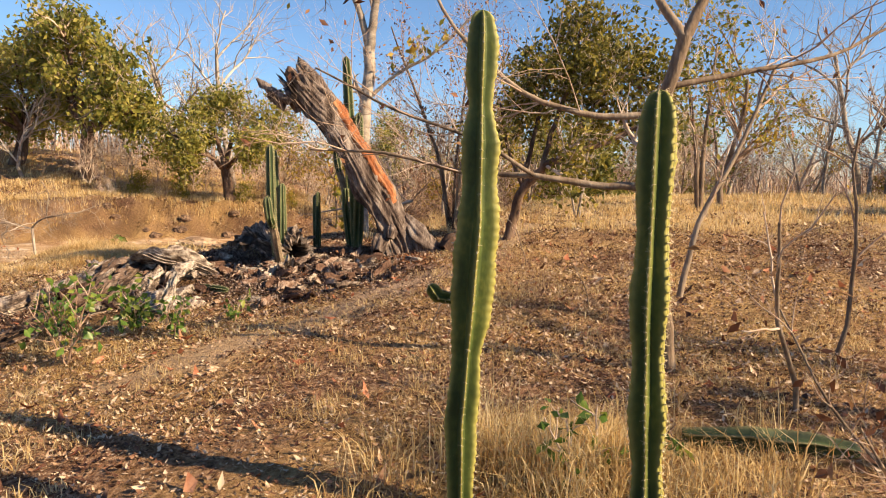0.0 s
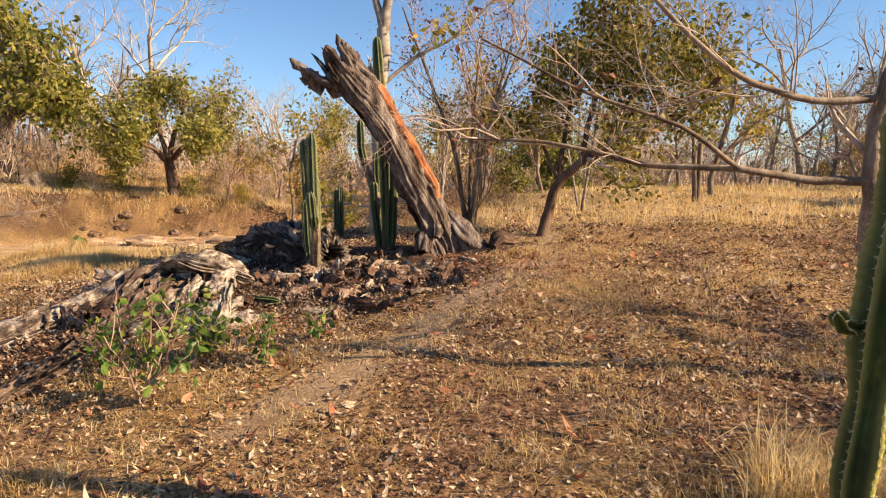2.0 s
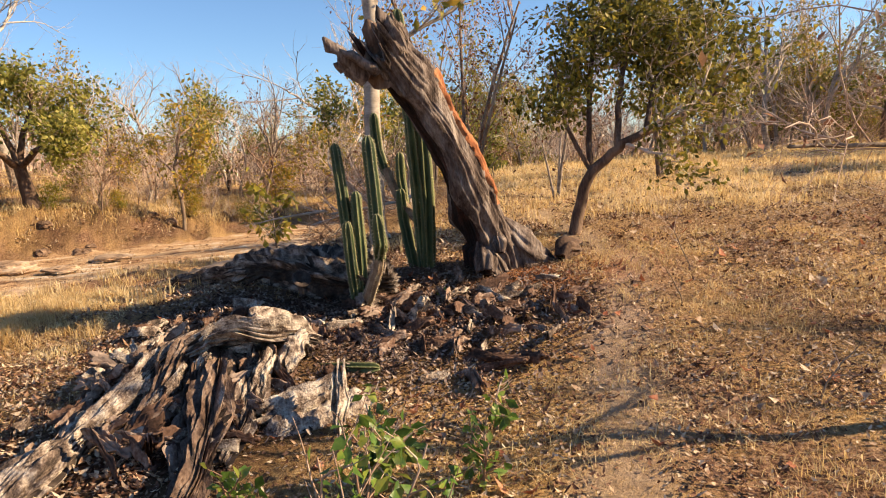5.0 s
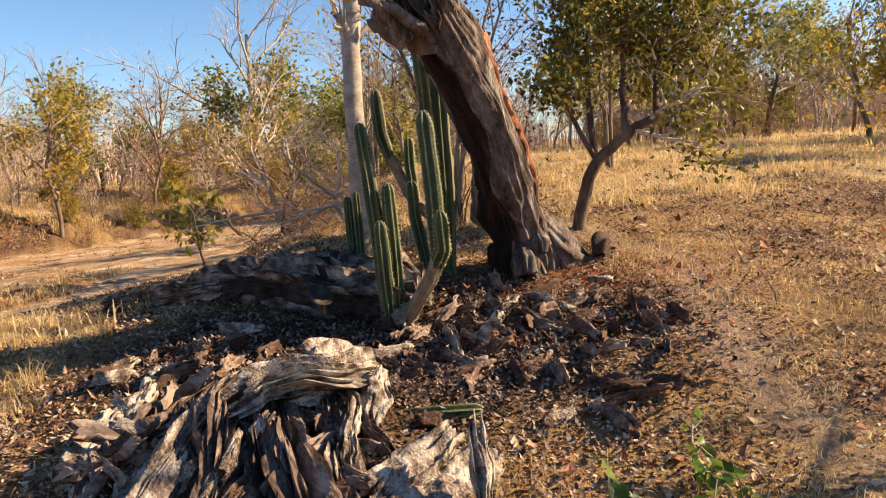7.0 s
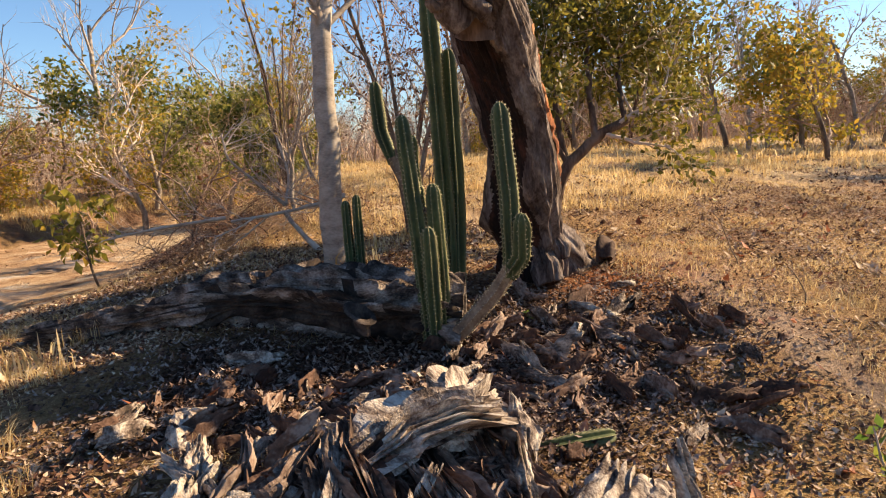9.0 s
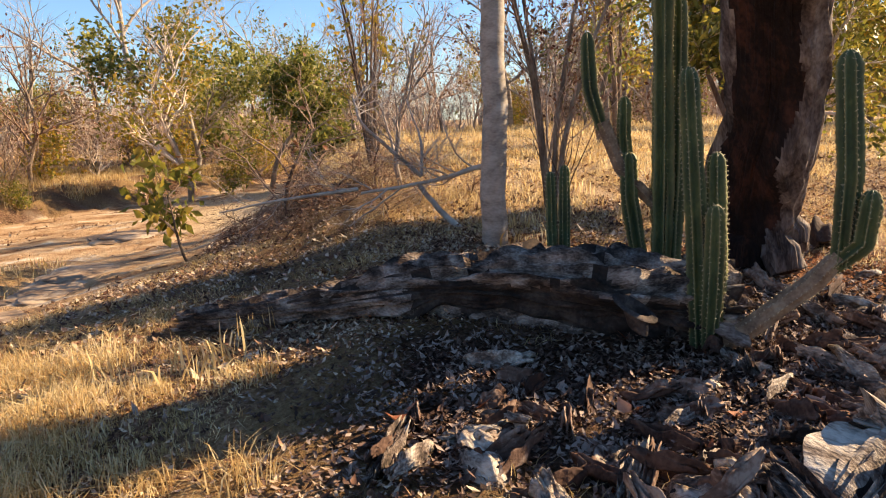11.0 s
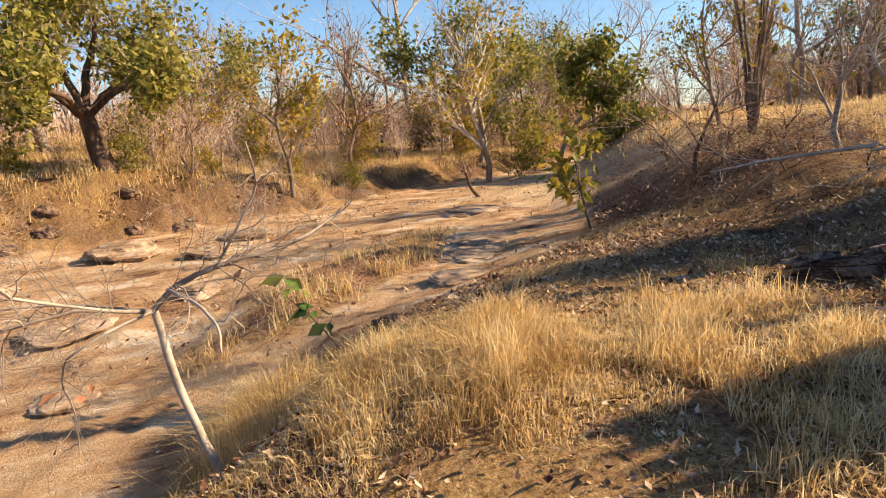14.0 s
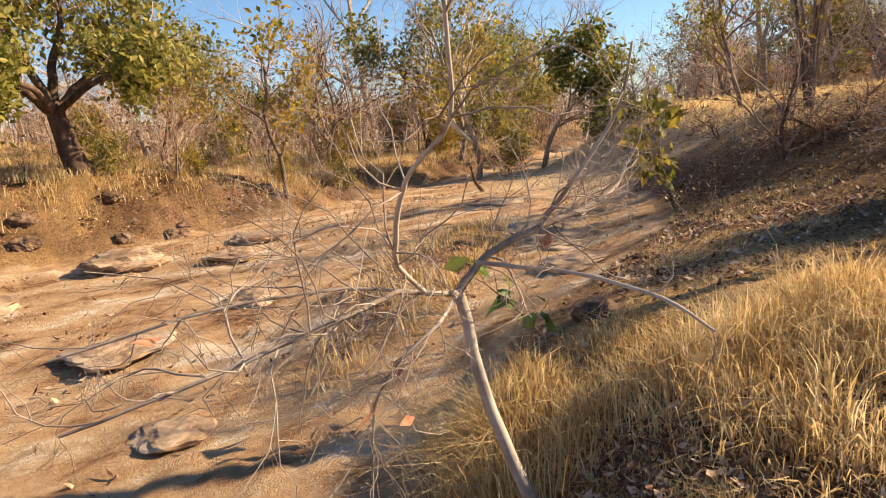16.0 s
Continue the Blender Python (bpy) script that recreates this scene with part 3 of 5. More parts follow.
# ---- trees that stand apart ----
white = tree("pale_tree", -1.22, 9.62, "slender pale grey tree trunk forking high above dry grass", (0, 0, 1), 6, 0.1, wood=M_PALEBARK, seed=21, limbs=[
    ([(0, 0, 0), (0.01, 0.0, 0.9), (0.06, 0.02, 1.8), (0.13, 0.05, 2.85)], 0.105, 0.085, 1, 2, 0.5),
    ([(0.13, 0.05, 2.8), (0.0, 0.1, 3.3), (-0.3, 0.2, 4.1), (-0.7, 0.3, 5.4)], 0.06, 0.025, 2, 7, 1.2),
    ([(0.13, 0.05, 2.8), (0.2, 0.05, 3.3), (0.32, 0.1, 4.2), (0.4, 0.2, 5.8)], 0.075, 0.03, 2, 9, 1.3),
    ([(0.1, 0.03, 2.1), (0.5, 0.0, 2.45), (1.1, -0.1, 2.75), (1.7, -0.2, 3.3)], 0.03, 0.014, 2, 5, 0.7)], leaf=M_YELLOWLEAF, leaf_count=150, leaf_size=0.07)

right_tree = tree("slender_tree", 1.42, 3.92, "slender leafless tree with long level branches and a few dry pods", (0, 0, 1), 5, 0.05, seed=22, wood=M_BARK, spread=0.75, limbs=[
    ([(0, 0, 0), (-0.04, 0.0, 0.4), (-0.12, -0.06, 0.8), (-0.2, -0.14, 1.17), (-0.15, -0.14, 1.6), (-0.05, -0.2, 2.02)], 0.046, 0.038, 1, 1, 0.4),
    ([(-0.05, -0.2, 2.0), (-0.2, -0.1, 2.3), (-0.45, 0.0, 2.9)], 0.03, 0.014, 2, 5, 0.8),
    ([(-0.05, -0.2, 2.0), (0.1, -0.15, 2.3), (0.35, -0.1, 2.9), (0.4, 0.0, 3.6)], 0.035, 0.014, 2, 6, 0.9),
    ([(-0.2, -0.14, 1.17), (-0.5, -0.05, 1.18), (-0.87, -0.05, 1.24), (-1.3, 0.15, 1.26), (-1.8, 0.3, 1.4), (-2.3, 0.4, 1.42)], 0.026, 0.007, 2, 7, 0.6),
    ([(-0.87, -0.05, 1.24), (-1.2, -0.1, 1.45), (-1.7, 0.0, 1.62), (-2.2, 0.1, 1.9)], 0.014, 0.006, 2, 6, 0.6),
    ([(-0.15, -0.14, 1.6), (-0.5, -0.1, 1.57), (-0.95, -0.1, 1.7), (-1.35, 0.0, 2.1), (-1.6, 0.1, 2.6)], 0.022, 0.008, 2, 7, 0.7),
    ([(-0.1, -0.16, 1.75), (0.4, -0.1, 1.85), (0.9, 0.0, 1.95), (1.4, 0.1, 2.2)], 0.02, 0.008, 2, 6, 0.7),
    ([(0.05, 0.0, 0.5), (0.15, 0.02, 0.95), (0.4, 0.05, 1.4), (0.62, 0.1, 1.9)], 0.02, 0.01, 2, 5, 0.6)], leaf=M_DRYLEAF, leaf_count=110, leaf_size=0.028)

lean = tree("leaning_tree", 0.88, 8.8, "leaning tree with a dark olive crown of small leaves", (0, 0, 1), 4, 0.08, seed=23, wood=M_DARKBARK, spread=0.85, jitter=0.1, low=0.55, rise=0.05, limbs=[
    ([(0, 0, 0), (0.08, 0.0, 0.35), (0.2, -0.1, 0.75), (0.42, -0.3, 1.0), (0.65, -0.5, 1.15), (1.3, -0.5, 1.35), (1.9, -0.4, 1.7)], 0.075, 0.03, 2, 8, 0.6),
    ([(0.2, -0.1, 0.75), (0.3, 0.1, 1.2), (0.5, 0.3, 1.9), (0.6, 0.3, 2.6)], 0.04, 0.02, 2, 9, 0.62),
    ([(0.42, -0.3, 1.0), (0.6, -0.1, 1.6), (0.9, 0.1, 2.3), (1.0, 0.2, 2.9)], 0.04, 0.02, 2, 11, 0.7),
    ([(0.65, -0.5, 1.15), (1.0, -0.2, 1.7), (1.5, 0.0, 2.3)], 0.035, 0.02, 2, 10, 0.65),
    ([(0.2, -0.1, 0.75), (0.0, 0.1, 1.3), (-0.1, 0.1, 1.9)], 0.03, 0.015, 2, 5, 0.6)], leaf=M_DARKLEAF, leaf_count=11000, leaf_size=0.04)

far_left = tree("leafy_tree", -7.65, 22.8, "broad leafy yellow-green tree with a crooked dark trunk", (0.05, 0, 1), 4.2, 0.2, seed=24, wood=M_DARKBARK, jitter=0.13, spread=0.9, low=0.4, rise=0.0, limbs=[
    ([(0.15, -0.1, 0), (0.0, 0.0, 0.5), (-0.1, 0.0, 1.2)], 0.24, 0.15, 1, 0, 0.4),
    ([(-0.1, 0, 1.15), (0.4, 0.2, 1.7), (1.1, 0.3, 2.2), (1.7, 0.4, 2.6)], 0.1, 0.035, 2, 12, 0.8),
    ([(-0.1, 0, 1.15), (-0.6, -0.2, 1.7), (-1.2, -0.3, 2.1), (-1.9, -0.3, 2.4)], 0.1, 0.035, 2, 12, 0.8),
    ([(-0.1, 0, 1.15), (0.0, 0.3, 2.0), (0.3, 0.4, 2.8), (0.4, 0.5, 3.6)], 0.1, 0.03, 2, 12, 0.9),
    ([(-0.1, 0, 1.15), (-0.4, 0.2, 2.1), (-0.7, 0.5, 2.9), (-0.9, 0.6, 3.3)], 0.09, 0.03, 2, 11, 0.8),
    ([(-0.1, 0, 1.15), (0.5, -0.6, 1.6), (1.0, -1.0, 1.8), (1.3, -1.2, 1.7)], 0.07, 0.025, 2, 9, 0.6),
    ([(-0.1, 0, 1.15), (-0.4, -0.7, 1.6), (-0.9, -1.0, 1.7), (-1.2, -1.2, 1.5)], 0.07, 0.025, 2, 10, 0.6)], leaf=M_LEAF, leaf_count=9500, leaf_size=0.075)
thin_left = tree("thin_tree", -3.8, 22.6, "thin half-bare young tree at the edge of the streambed", (0.02, 0, 1), 5.0, 0.06, 3, M_YELLOWLEAF, 900, 0.075, kids=(9, 5, 4), spread=0.6, shrink=0.42, low=0.3, seed=25, jitter=0.12)
mid_green = tree("leafy_tree", 4.6, 23.8, "small green tree beside the narrow end of the streambed", (0.05, 0, 1), 4.4, 0.09, 3, M_LEAF, 4500, 0.09, kids=(6, 6, 5), spread=0.9, shrink=0.58, low=0.4, seed=26, jitter=0.15)
spot(green, 4.2, 29.6, 40, 1.0)
spot(far_left, -13.9, 25.2, 130, 1.45)
spot(far_left, -18.0, 27.5, 250, 1.3)
spot(bare_c, 5.1, 35.5, 10, 1.5)
spot(bare_c, -9, 27.5, 60, 1.3)
spot(bare_c, -12.5, 31, 160, 1.2)
spot(sparse, 5.6, 13.0, 60, 0.75)


def stemmy(name, x, y, label, stems, height, radius, leaf, leaf_n, wood, seed, lean=0.22, twigs=5, leaf_size=0.026):
    """Several crooked stems from one root, forking high, with thin twigs."""
    rnd = random.Random(seed)
    lines = []
    for k in range(stems):
        a, h = k * 2.4 + rnd.random(), height * rnd.uniform(0.55, 1.0)
        dx, dy = lean * h * math.cos(a), lean * h * math.sin(a)
        lines.append(([(0.03 * math.cos(a), 0.03 * math.sin(a), 0), (0.2 * dx + rnd.uniform(-0.05, 0.05), 0.2 * dy, 0.33 * h), (0.55 * dx + rnd.uniform(-0.08, 0.08), 0.55 * dy, 0.66 * h), (dx, dy, h)], radius * rnd.uniform(0.6, 1.0), radius * 0.25, 2, twigs, 0.22 * height))
    return tree(name, x, y, label, (0, 0, 1), height, radius, seed=seed, wood=wood, spread=0.6, low=0.3, kids=(3, 3, 3), wild=0.14, rise=0.05, limbs=lines, leaf=leaf, leaf_count=leaf_n, leaf_size=leaf_size, category="shrub" if height < 2.5 else "tree")


stemmy("stemmed_tree", 0.14, 10.09, "leafless reddish-brown tree with several crooked stems", 4, 4.2, 0.045, M_DRYLEAF, 2200, M_BARK, 201, 0.3, 14)
stemmy("dry_bush", 0.2, 10.0, "bush of thin bare reddish stems beside the pale tree", 8, 1.3, 0.012, None, 0, M_DARKBARK, 202, 0.4, 3)
stemmy("stemmed_tree", 1.1, 14.2, "cluster of thin upright stems with few yellow leaves", 8, 3.6, 0.035, M_YELLOWLEAF, 260, M_BARK, 203, 0.16, 9, 0.06)
stemmy("stemmed_tree", 2.5, 11.95, "pale forked sapling with bare branches", 3, 2.6, 0.035, None, 0, M_PALEBARK, 204, 0.3, 10)
stemmy("dry_bush", 1.6, 1.95, "low thorny bush of reddish bare stems in litter", 7, 1.0, 0.013, M_DRYLEAF, 260, M_BARK, 206, 0.55, 9)
stemmy("stemmed_tree", 4.85, 12.2, "slim upright tree at the edge of the meadow", 2, 3.6, 0.06, M_LEAF, 500, M_BARK, 205, 0.1, 9, 0.06)
spot(sparse, 3.1, 16.5, 160, 0.55)
spot(bare_a, 0.0, 12.2, 100, 0.42)
for n in range(18):
    spot((scrub, scrub_b, leafy_shrub)[n % 3], -12 + 0.6 * n, 21.4 + 0.13 * n + random.uniform(0, 1.2), n * 57, random.uniform(0.25, 0.5))
spot(scrub, -5.9, 22.8, 10, 0.8)
spot(sparse, -6.0, 23.2, 70, 0.7)
gold = tree("leafy_tree", 11.2, 9.0, "small tree with golden yellow leaves at the meadow's edge", (0.05, 0, 1), 3.6, 0.06, 3, M_YELLOWLEAF, 2600, 0.07, kids=(7, 5, 5), spread=0.9, shrink=0.6, low=0.2, seed=29, jitter=0.12)
for n in range(46):
    a, r = radians(4 + 2.2 * n), 17 + 3 * math.sin(0.3 * (4 + 2.2 * n)) + random.uniform(0.5, 8)
    spot((scrub, scrub_b, bare_b, scrub, sparse, bare_a, leafy_shrub)[n % 7], -1.5 + r * math.sin(a), 8 + r * math.cos(a), n * 61, random.uniform(0.6, 1.05))
for n in range(26):
    spot((scrub, scrub_b, scrub, leafy_shrub)[n % 4], -13 + 0.85 * n + random.uniform(-0.5, 0.5), 24.5 + 0.12 * n + random.uniform(0, 3), n * 77, random.uniform(0.7, 1.1))
# unseen tree behind the start, added to cast shadow streaks on the ground
behind = tree("forked_tree", 3.9, -1.0, "unseen forked leafless tree added to cast shadows on the path", (0, 0, 1), 5, 0.08, seed=28, limbs=[
    ([(0, 0, 0), (0.05, 0, 0.5)], 0.12, 0.1, 1, 0, 1),
    ([(0, 0, 0.4), (0.1, 0.05, 1.6), (0.2, 0.2, 3.0)], 0.09, 0.05, 2, 12, 1.0),
    ([(0, 0, 0.4), (0.0, 0.5, 1.5), (0.0, 1.1, 2.8)], 0.09, 0.04, 2, 12, 1.0)])
# more unseen trees towards the sun, added as shadow casters
for n, (tx, ty, ts) in enumerate(((6.5, -2.5, 0.8), (8.5, 0.5, 0.9), (5.5, -5.0, 0.9))):
    spot((bare_b, bare_c, sparse)[n], tx, ty, n * 90, ts)


# ---- dead wood ----
def swept(axis, radii, around, nu, nv, wobble, groove=None, ridge=0.05, top_spike=0.0, seed=0, flat=1.0, crack=0.0):
    """A rough trunk along an axis of (x, y, z): bark ridges run along it, a groove opens it on one side, and its end is splintered."""
    axis = np.array(axis, float)
    u = np.linspace(0, len(axis) - 1, nv)
    pts = np.stack([np.interp(u, np.arange(len(axis)), axis[:, c]) for c in range(3)], 1)
    for _ in range(max(2, nv // 16)):
        pts[1:-1] = (pts[:-2] + pts[1:-1] * 2 + pts[2:]) / 4
    rad = np.interp(u, np.arange(len(radii)), radii)
    d = np.gradient(pts, axis=0)
    d /= np.linalg.norm(d, axis=1)[:, None]
    ref = np.array(around, float)
    a1 = ref[None] - d * (d @ ref)[:, None]
    a1 /= np.linalg.norm(a1, axis=1)[:, None]
    a2 = np.cross(d, a1)
    V, rot_shade = [], np.zeros((nv, nu))
    total = np.linalg.norm(np.diff(pts, axis=0), axis=1).sum()
    for i in range(nv):
        w = i / (nv - 1)
        for j in range(nu):
            th = 2 * math.pi * j / nu
            c, s = math.cos(th), math.sin(th)
            p = Vector((c * 1.0, s * 1.0, w * total))
            r = rad[i] * (1 + wobble * fbm(Vector((c, s, w * total * 1.6 + seed)), 1.1, 3))
            rg = fbm(Vector((c * 6 + seed, s * 6, w * total * 1.3)), 1.0, 3)
            r += ridge * rad[i] * (abs(rg) * 2 - 0.5)
            r += 0.5 * ridge * rad[i] * fbm(Vector((c * 15 + seed, s * 15, w * total * 3.1)), 1.0, 2)
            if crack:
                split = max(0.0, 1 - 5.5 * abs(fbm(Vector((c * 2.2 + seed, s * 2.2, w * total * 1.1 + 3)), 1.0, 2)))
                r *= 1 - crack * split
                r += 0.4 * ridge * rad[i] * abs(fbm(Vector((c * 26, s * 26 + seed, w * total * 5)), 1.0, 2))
                rot_shade[i, j] = 0.6 * (split > 0.62)
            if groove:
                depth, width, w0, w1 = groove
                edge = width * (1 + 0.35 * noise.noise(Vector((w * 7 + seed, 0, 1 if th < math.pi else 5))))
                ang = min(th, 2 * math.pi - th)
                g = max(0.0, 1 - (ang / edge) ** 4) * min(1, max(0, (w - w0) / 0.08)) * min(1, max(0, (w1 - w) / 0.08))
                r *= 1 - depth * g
                rot_shade[i, j] = max(rot_shade[i, j], g)
            q = pts[i] + (c * a1[i] + s * a2[i] * flat) * r
            if top_spike and w > 0.8:
                k = (w - 0.8) / 0.2
                q = q + d[i] * k * top_spike * (0.9 * abs(noise.noise(Vector((c * 2.3 + seed, s * 2.3, 3)))) + 0.8 * abs(noise.noise(Vector((c * 7, s * 7 + seed, 9)))) - 0.25)
            V.append(q)
    F, slot = [], []
    for i in range(nv - 1):
        for j in range(nu):
            k = (j + 1) % nu
            F.append((i * nu + j, i * nu + k, (i + 1) * nu + k, (i + 1) * nu + j))
            # second slot colours groove, cracks and hollow ends dark: rot plus painted-in shade
            slot.append(1 if rot_shade[i, j] > 0.35 else 0)
    # hollow ends: walls turn inwards
    for end, ring0, inward in ((nv - 1, (nv - 1) * nu, -1), (0, 0, 1)):
        base = len(V)
        for j in range(nu):
            V.append(pts[end] + (np.array(V[ring0 + j]) - pts[end]) * 0.72)
        for j in range(nu):
            V.append(pts[end] + (np.array(V[ring0 + j]) - pts[end]) * 0.5 + d[end] * inward * rad[end] * 1.2)
        V.append(pts[end] + d[end] * inward * rad[end] * 1.4)
        for j in range(nu):
            k = (j + 1) % nu
            F.append((ring0 + j, ring0 + k, base + k, base + j))
            F.append((base + j, base + k, base + nu + k, base + nu + j))
            F.append((base + nu + j, base + nu + k, base + 2 * nu))
            slot += [0, 1, 1]
    return np.array(V), F, slot


def local(geo, at):
    return (np.asarray(geo[0]) - np.array(at), *geo[1:])


def build_stump():
    at = (-0.42, 7.95, gz(-0.42, 7.95))
    e = thing("dead_stump", *at, "leaning hollow dead tree stump with splintered top and rotten core", "tree stump")
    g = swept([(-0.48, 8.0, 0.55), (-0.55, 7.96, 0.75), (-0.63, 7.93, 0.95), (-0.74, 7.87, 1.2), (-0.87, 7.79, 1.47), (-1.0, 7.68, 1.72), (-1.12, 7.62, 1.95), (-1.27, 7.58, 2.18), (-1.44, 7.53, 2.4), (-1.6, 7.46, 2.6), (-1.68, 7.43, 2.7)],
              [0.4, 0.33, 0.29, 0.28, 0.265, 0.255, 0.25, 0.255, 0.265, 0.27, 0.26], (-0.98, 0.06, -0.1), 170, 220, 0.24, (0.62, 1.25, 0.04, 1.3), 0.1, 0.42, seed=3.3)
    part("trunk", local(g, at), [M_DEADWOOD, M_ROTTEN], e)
    # torn spikes at the broken top
    np.random.seed(31)
    for base, tip, r in (((-1.6, 7.45, 2.42), (-1.74, 7.37, 2.9), 0.13), ((-1.78, 7.42, 2.5), (-2.1, 7.34, 2.76), 0.09), ((-1.72, 7.3, 2.5), (-2.0, 7.26, 2.66), 0.05), ((-1.55, 7.52, 2.45), (-1.6, 7.5, 2.72), 0.06), ((-1.85, 7.42, 2.5), (-2.02, 7.42, 2.58), 0.06)):
        tb = Tubes()
        line = np.linspace(np.array(base), np.array(tip), 7)
        line[1:-1] += np.random.normal(0, 0.015, (5, 3))
        tb.add(line - np.array(at), np.array([1, 0.95, 0.85, 0.7, 0.6, 0.5, 0.12]) * r, 8, knobs=0.35)
        part("splinter", tb.geo(), M_DARKBARK if r > 0.1 else M_DEADWOOD, e)
    # orange rotten bark along the upper side, a ragged crust on the trunk's surface
    V, F, nu, nv = [], [], 170, 220
    rows, cols = range(int(0.34 * nv), int(0.8 * nv)), range(int(0.385 * nu), int(0.52 * nu))
    skin = np.asarray(g[0])
    for i in rows:
        mid = skin[i * nu:(i + 1) * nu].mean(axis=0)
        for j in cols:
            p = skin[i * nu + j]
            out = (p - mid) / np.linalg.norm(p - mid)
            u, w = (j - cols[0]) / (len(cols) - 1) * 2 - 1, (i - rows[0]) / (len(rows) - 1) * 2 - 1
            edge = 1 - u * u - 0.6 * w * w + 0.7 * fbm(Vector((u * 1.5, w * 6, 2.0)), 1.0, 3)
            V.append(p + out * (0.016 * min(1.0, max(-1.2, edge * 2.5)) + 0.01 * fbm(Vector(p) * 14, 1.0, 3)))
    for i in range(len(rows) - 1):
        for j in range(len(cols) - 1):
            q = i * len(cols) + j
            F.append((q, q + 1, q + len(cols) + 1, q + len(cols)))
    part("rotten_bark", local((np.array(V), F), at), M_ORANGE, e, "orange crumbling bark strip")
    # buttress roots and swollen knots at the foot
    for course, radii, sd in (([(-0.5, 7.86, 1.2), (-0.34, 7.8, 0.98), (-0.2, 7.77, 0.84), (0.02, 7.72, 0.74)], [0.06, 0.13, 0.12, 0.04], 2.2),
                              ([(-0.72, 7.72, 1.05), (-0.74, 7.64, 0.9), (-0.78, 7.58, 0.78)], [0.05, 0.1, 0.07], 6.1),
                              ([(-0.62, 7.66, 1.12), (-0.62, 7.6, 1.02), (-0.63, 7.57, 0.94)], [0.03, 0.06, 0.035], 7.4)):
        part("root", local(swept(course, radii, (0, -1, 0), 40, 36, 0.5, None, 0.3, 0.0, seed=sd), at), [M_DEADWOOD, M_ROTTEN], e)
    return e


build_stump()


def build_root_log():
    at = (-2.4, 8.5, gz(-2.4, 8.5))
    e = thing("fallen_log", *at, "fallen grey hollow log tapering to a long thin end", "log")
    course = [(-1.72, 7.55, 0.1), (-2.05, 7.95, 0.14), (-2.38, 8.5, 0.17), (-2.7, 9.0, 0.12), (-3.05, 9.6, 0.08), (-3.5, 10.25, 0.04)]
    g = swept([(x, y, gz(x, y) + up) for x, y, up in course],
              [0.25, 0.25, 0.22, 0.16, 0.1, 0.055], (-0.75, -0.5, -0.35), 90, 130, 0.34, (0.66, 0.9, 0.02, 0.6), 0.42, 0.25, seed=8.1, flat=0.95, crack=0.4)
    part("trunk", local(g, at), [M_LOG, M_SHADEDWOOD], e)
    V, F = [], []
    ring = 18
    for k, (r, dz) in enumerate(((0.1, 0.02), (0.075, 0.035), (0.06, 0.0), (0.045, -0.08))):
        for j in range(ring):
            a = 2 * math.pi * j / ring
            V.append((-2.22 + r * math.cos(a) * 0.8 - 0.16, 7.86 + r * math.sin(a) * 1.1 - 0.14 + dz * 0.2, 0.88 + r * 0.5 * math.sin(a) + dz))
    for k in range(3):
        for j in range(ring):
            F.append((k * ring + j, k * ring + (j + 1) % ring, (k + 1) * ring + (j + 1) % ring, (k + 1) * ring + j))
    # the hole's inner shade is in its dark wood colour
    part("knot_hole", local((np.array(V), F), at), M_SHADEDWOOD, e)
    return e


build_root_log()


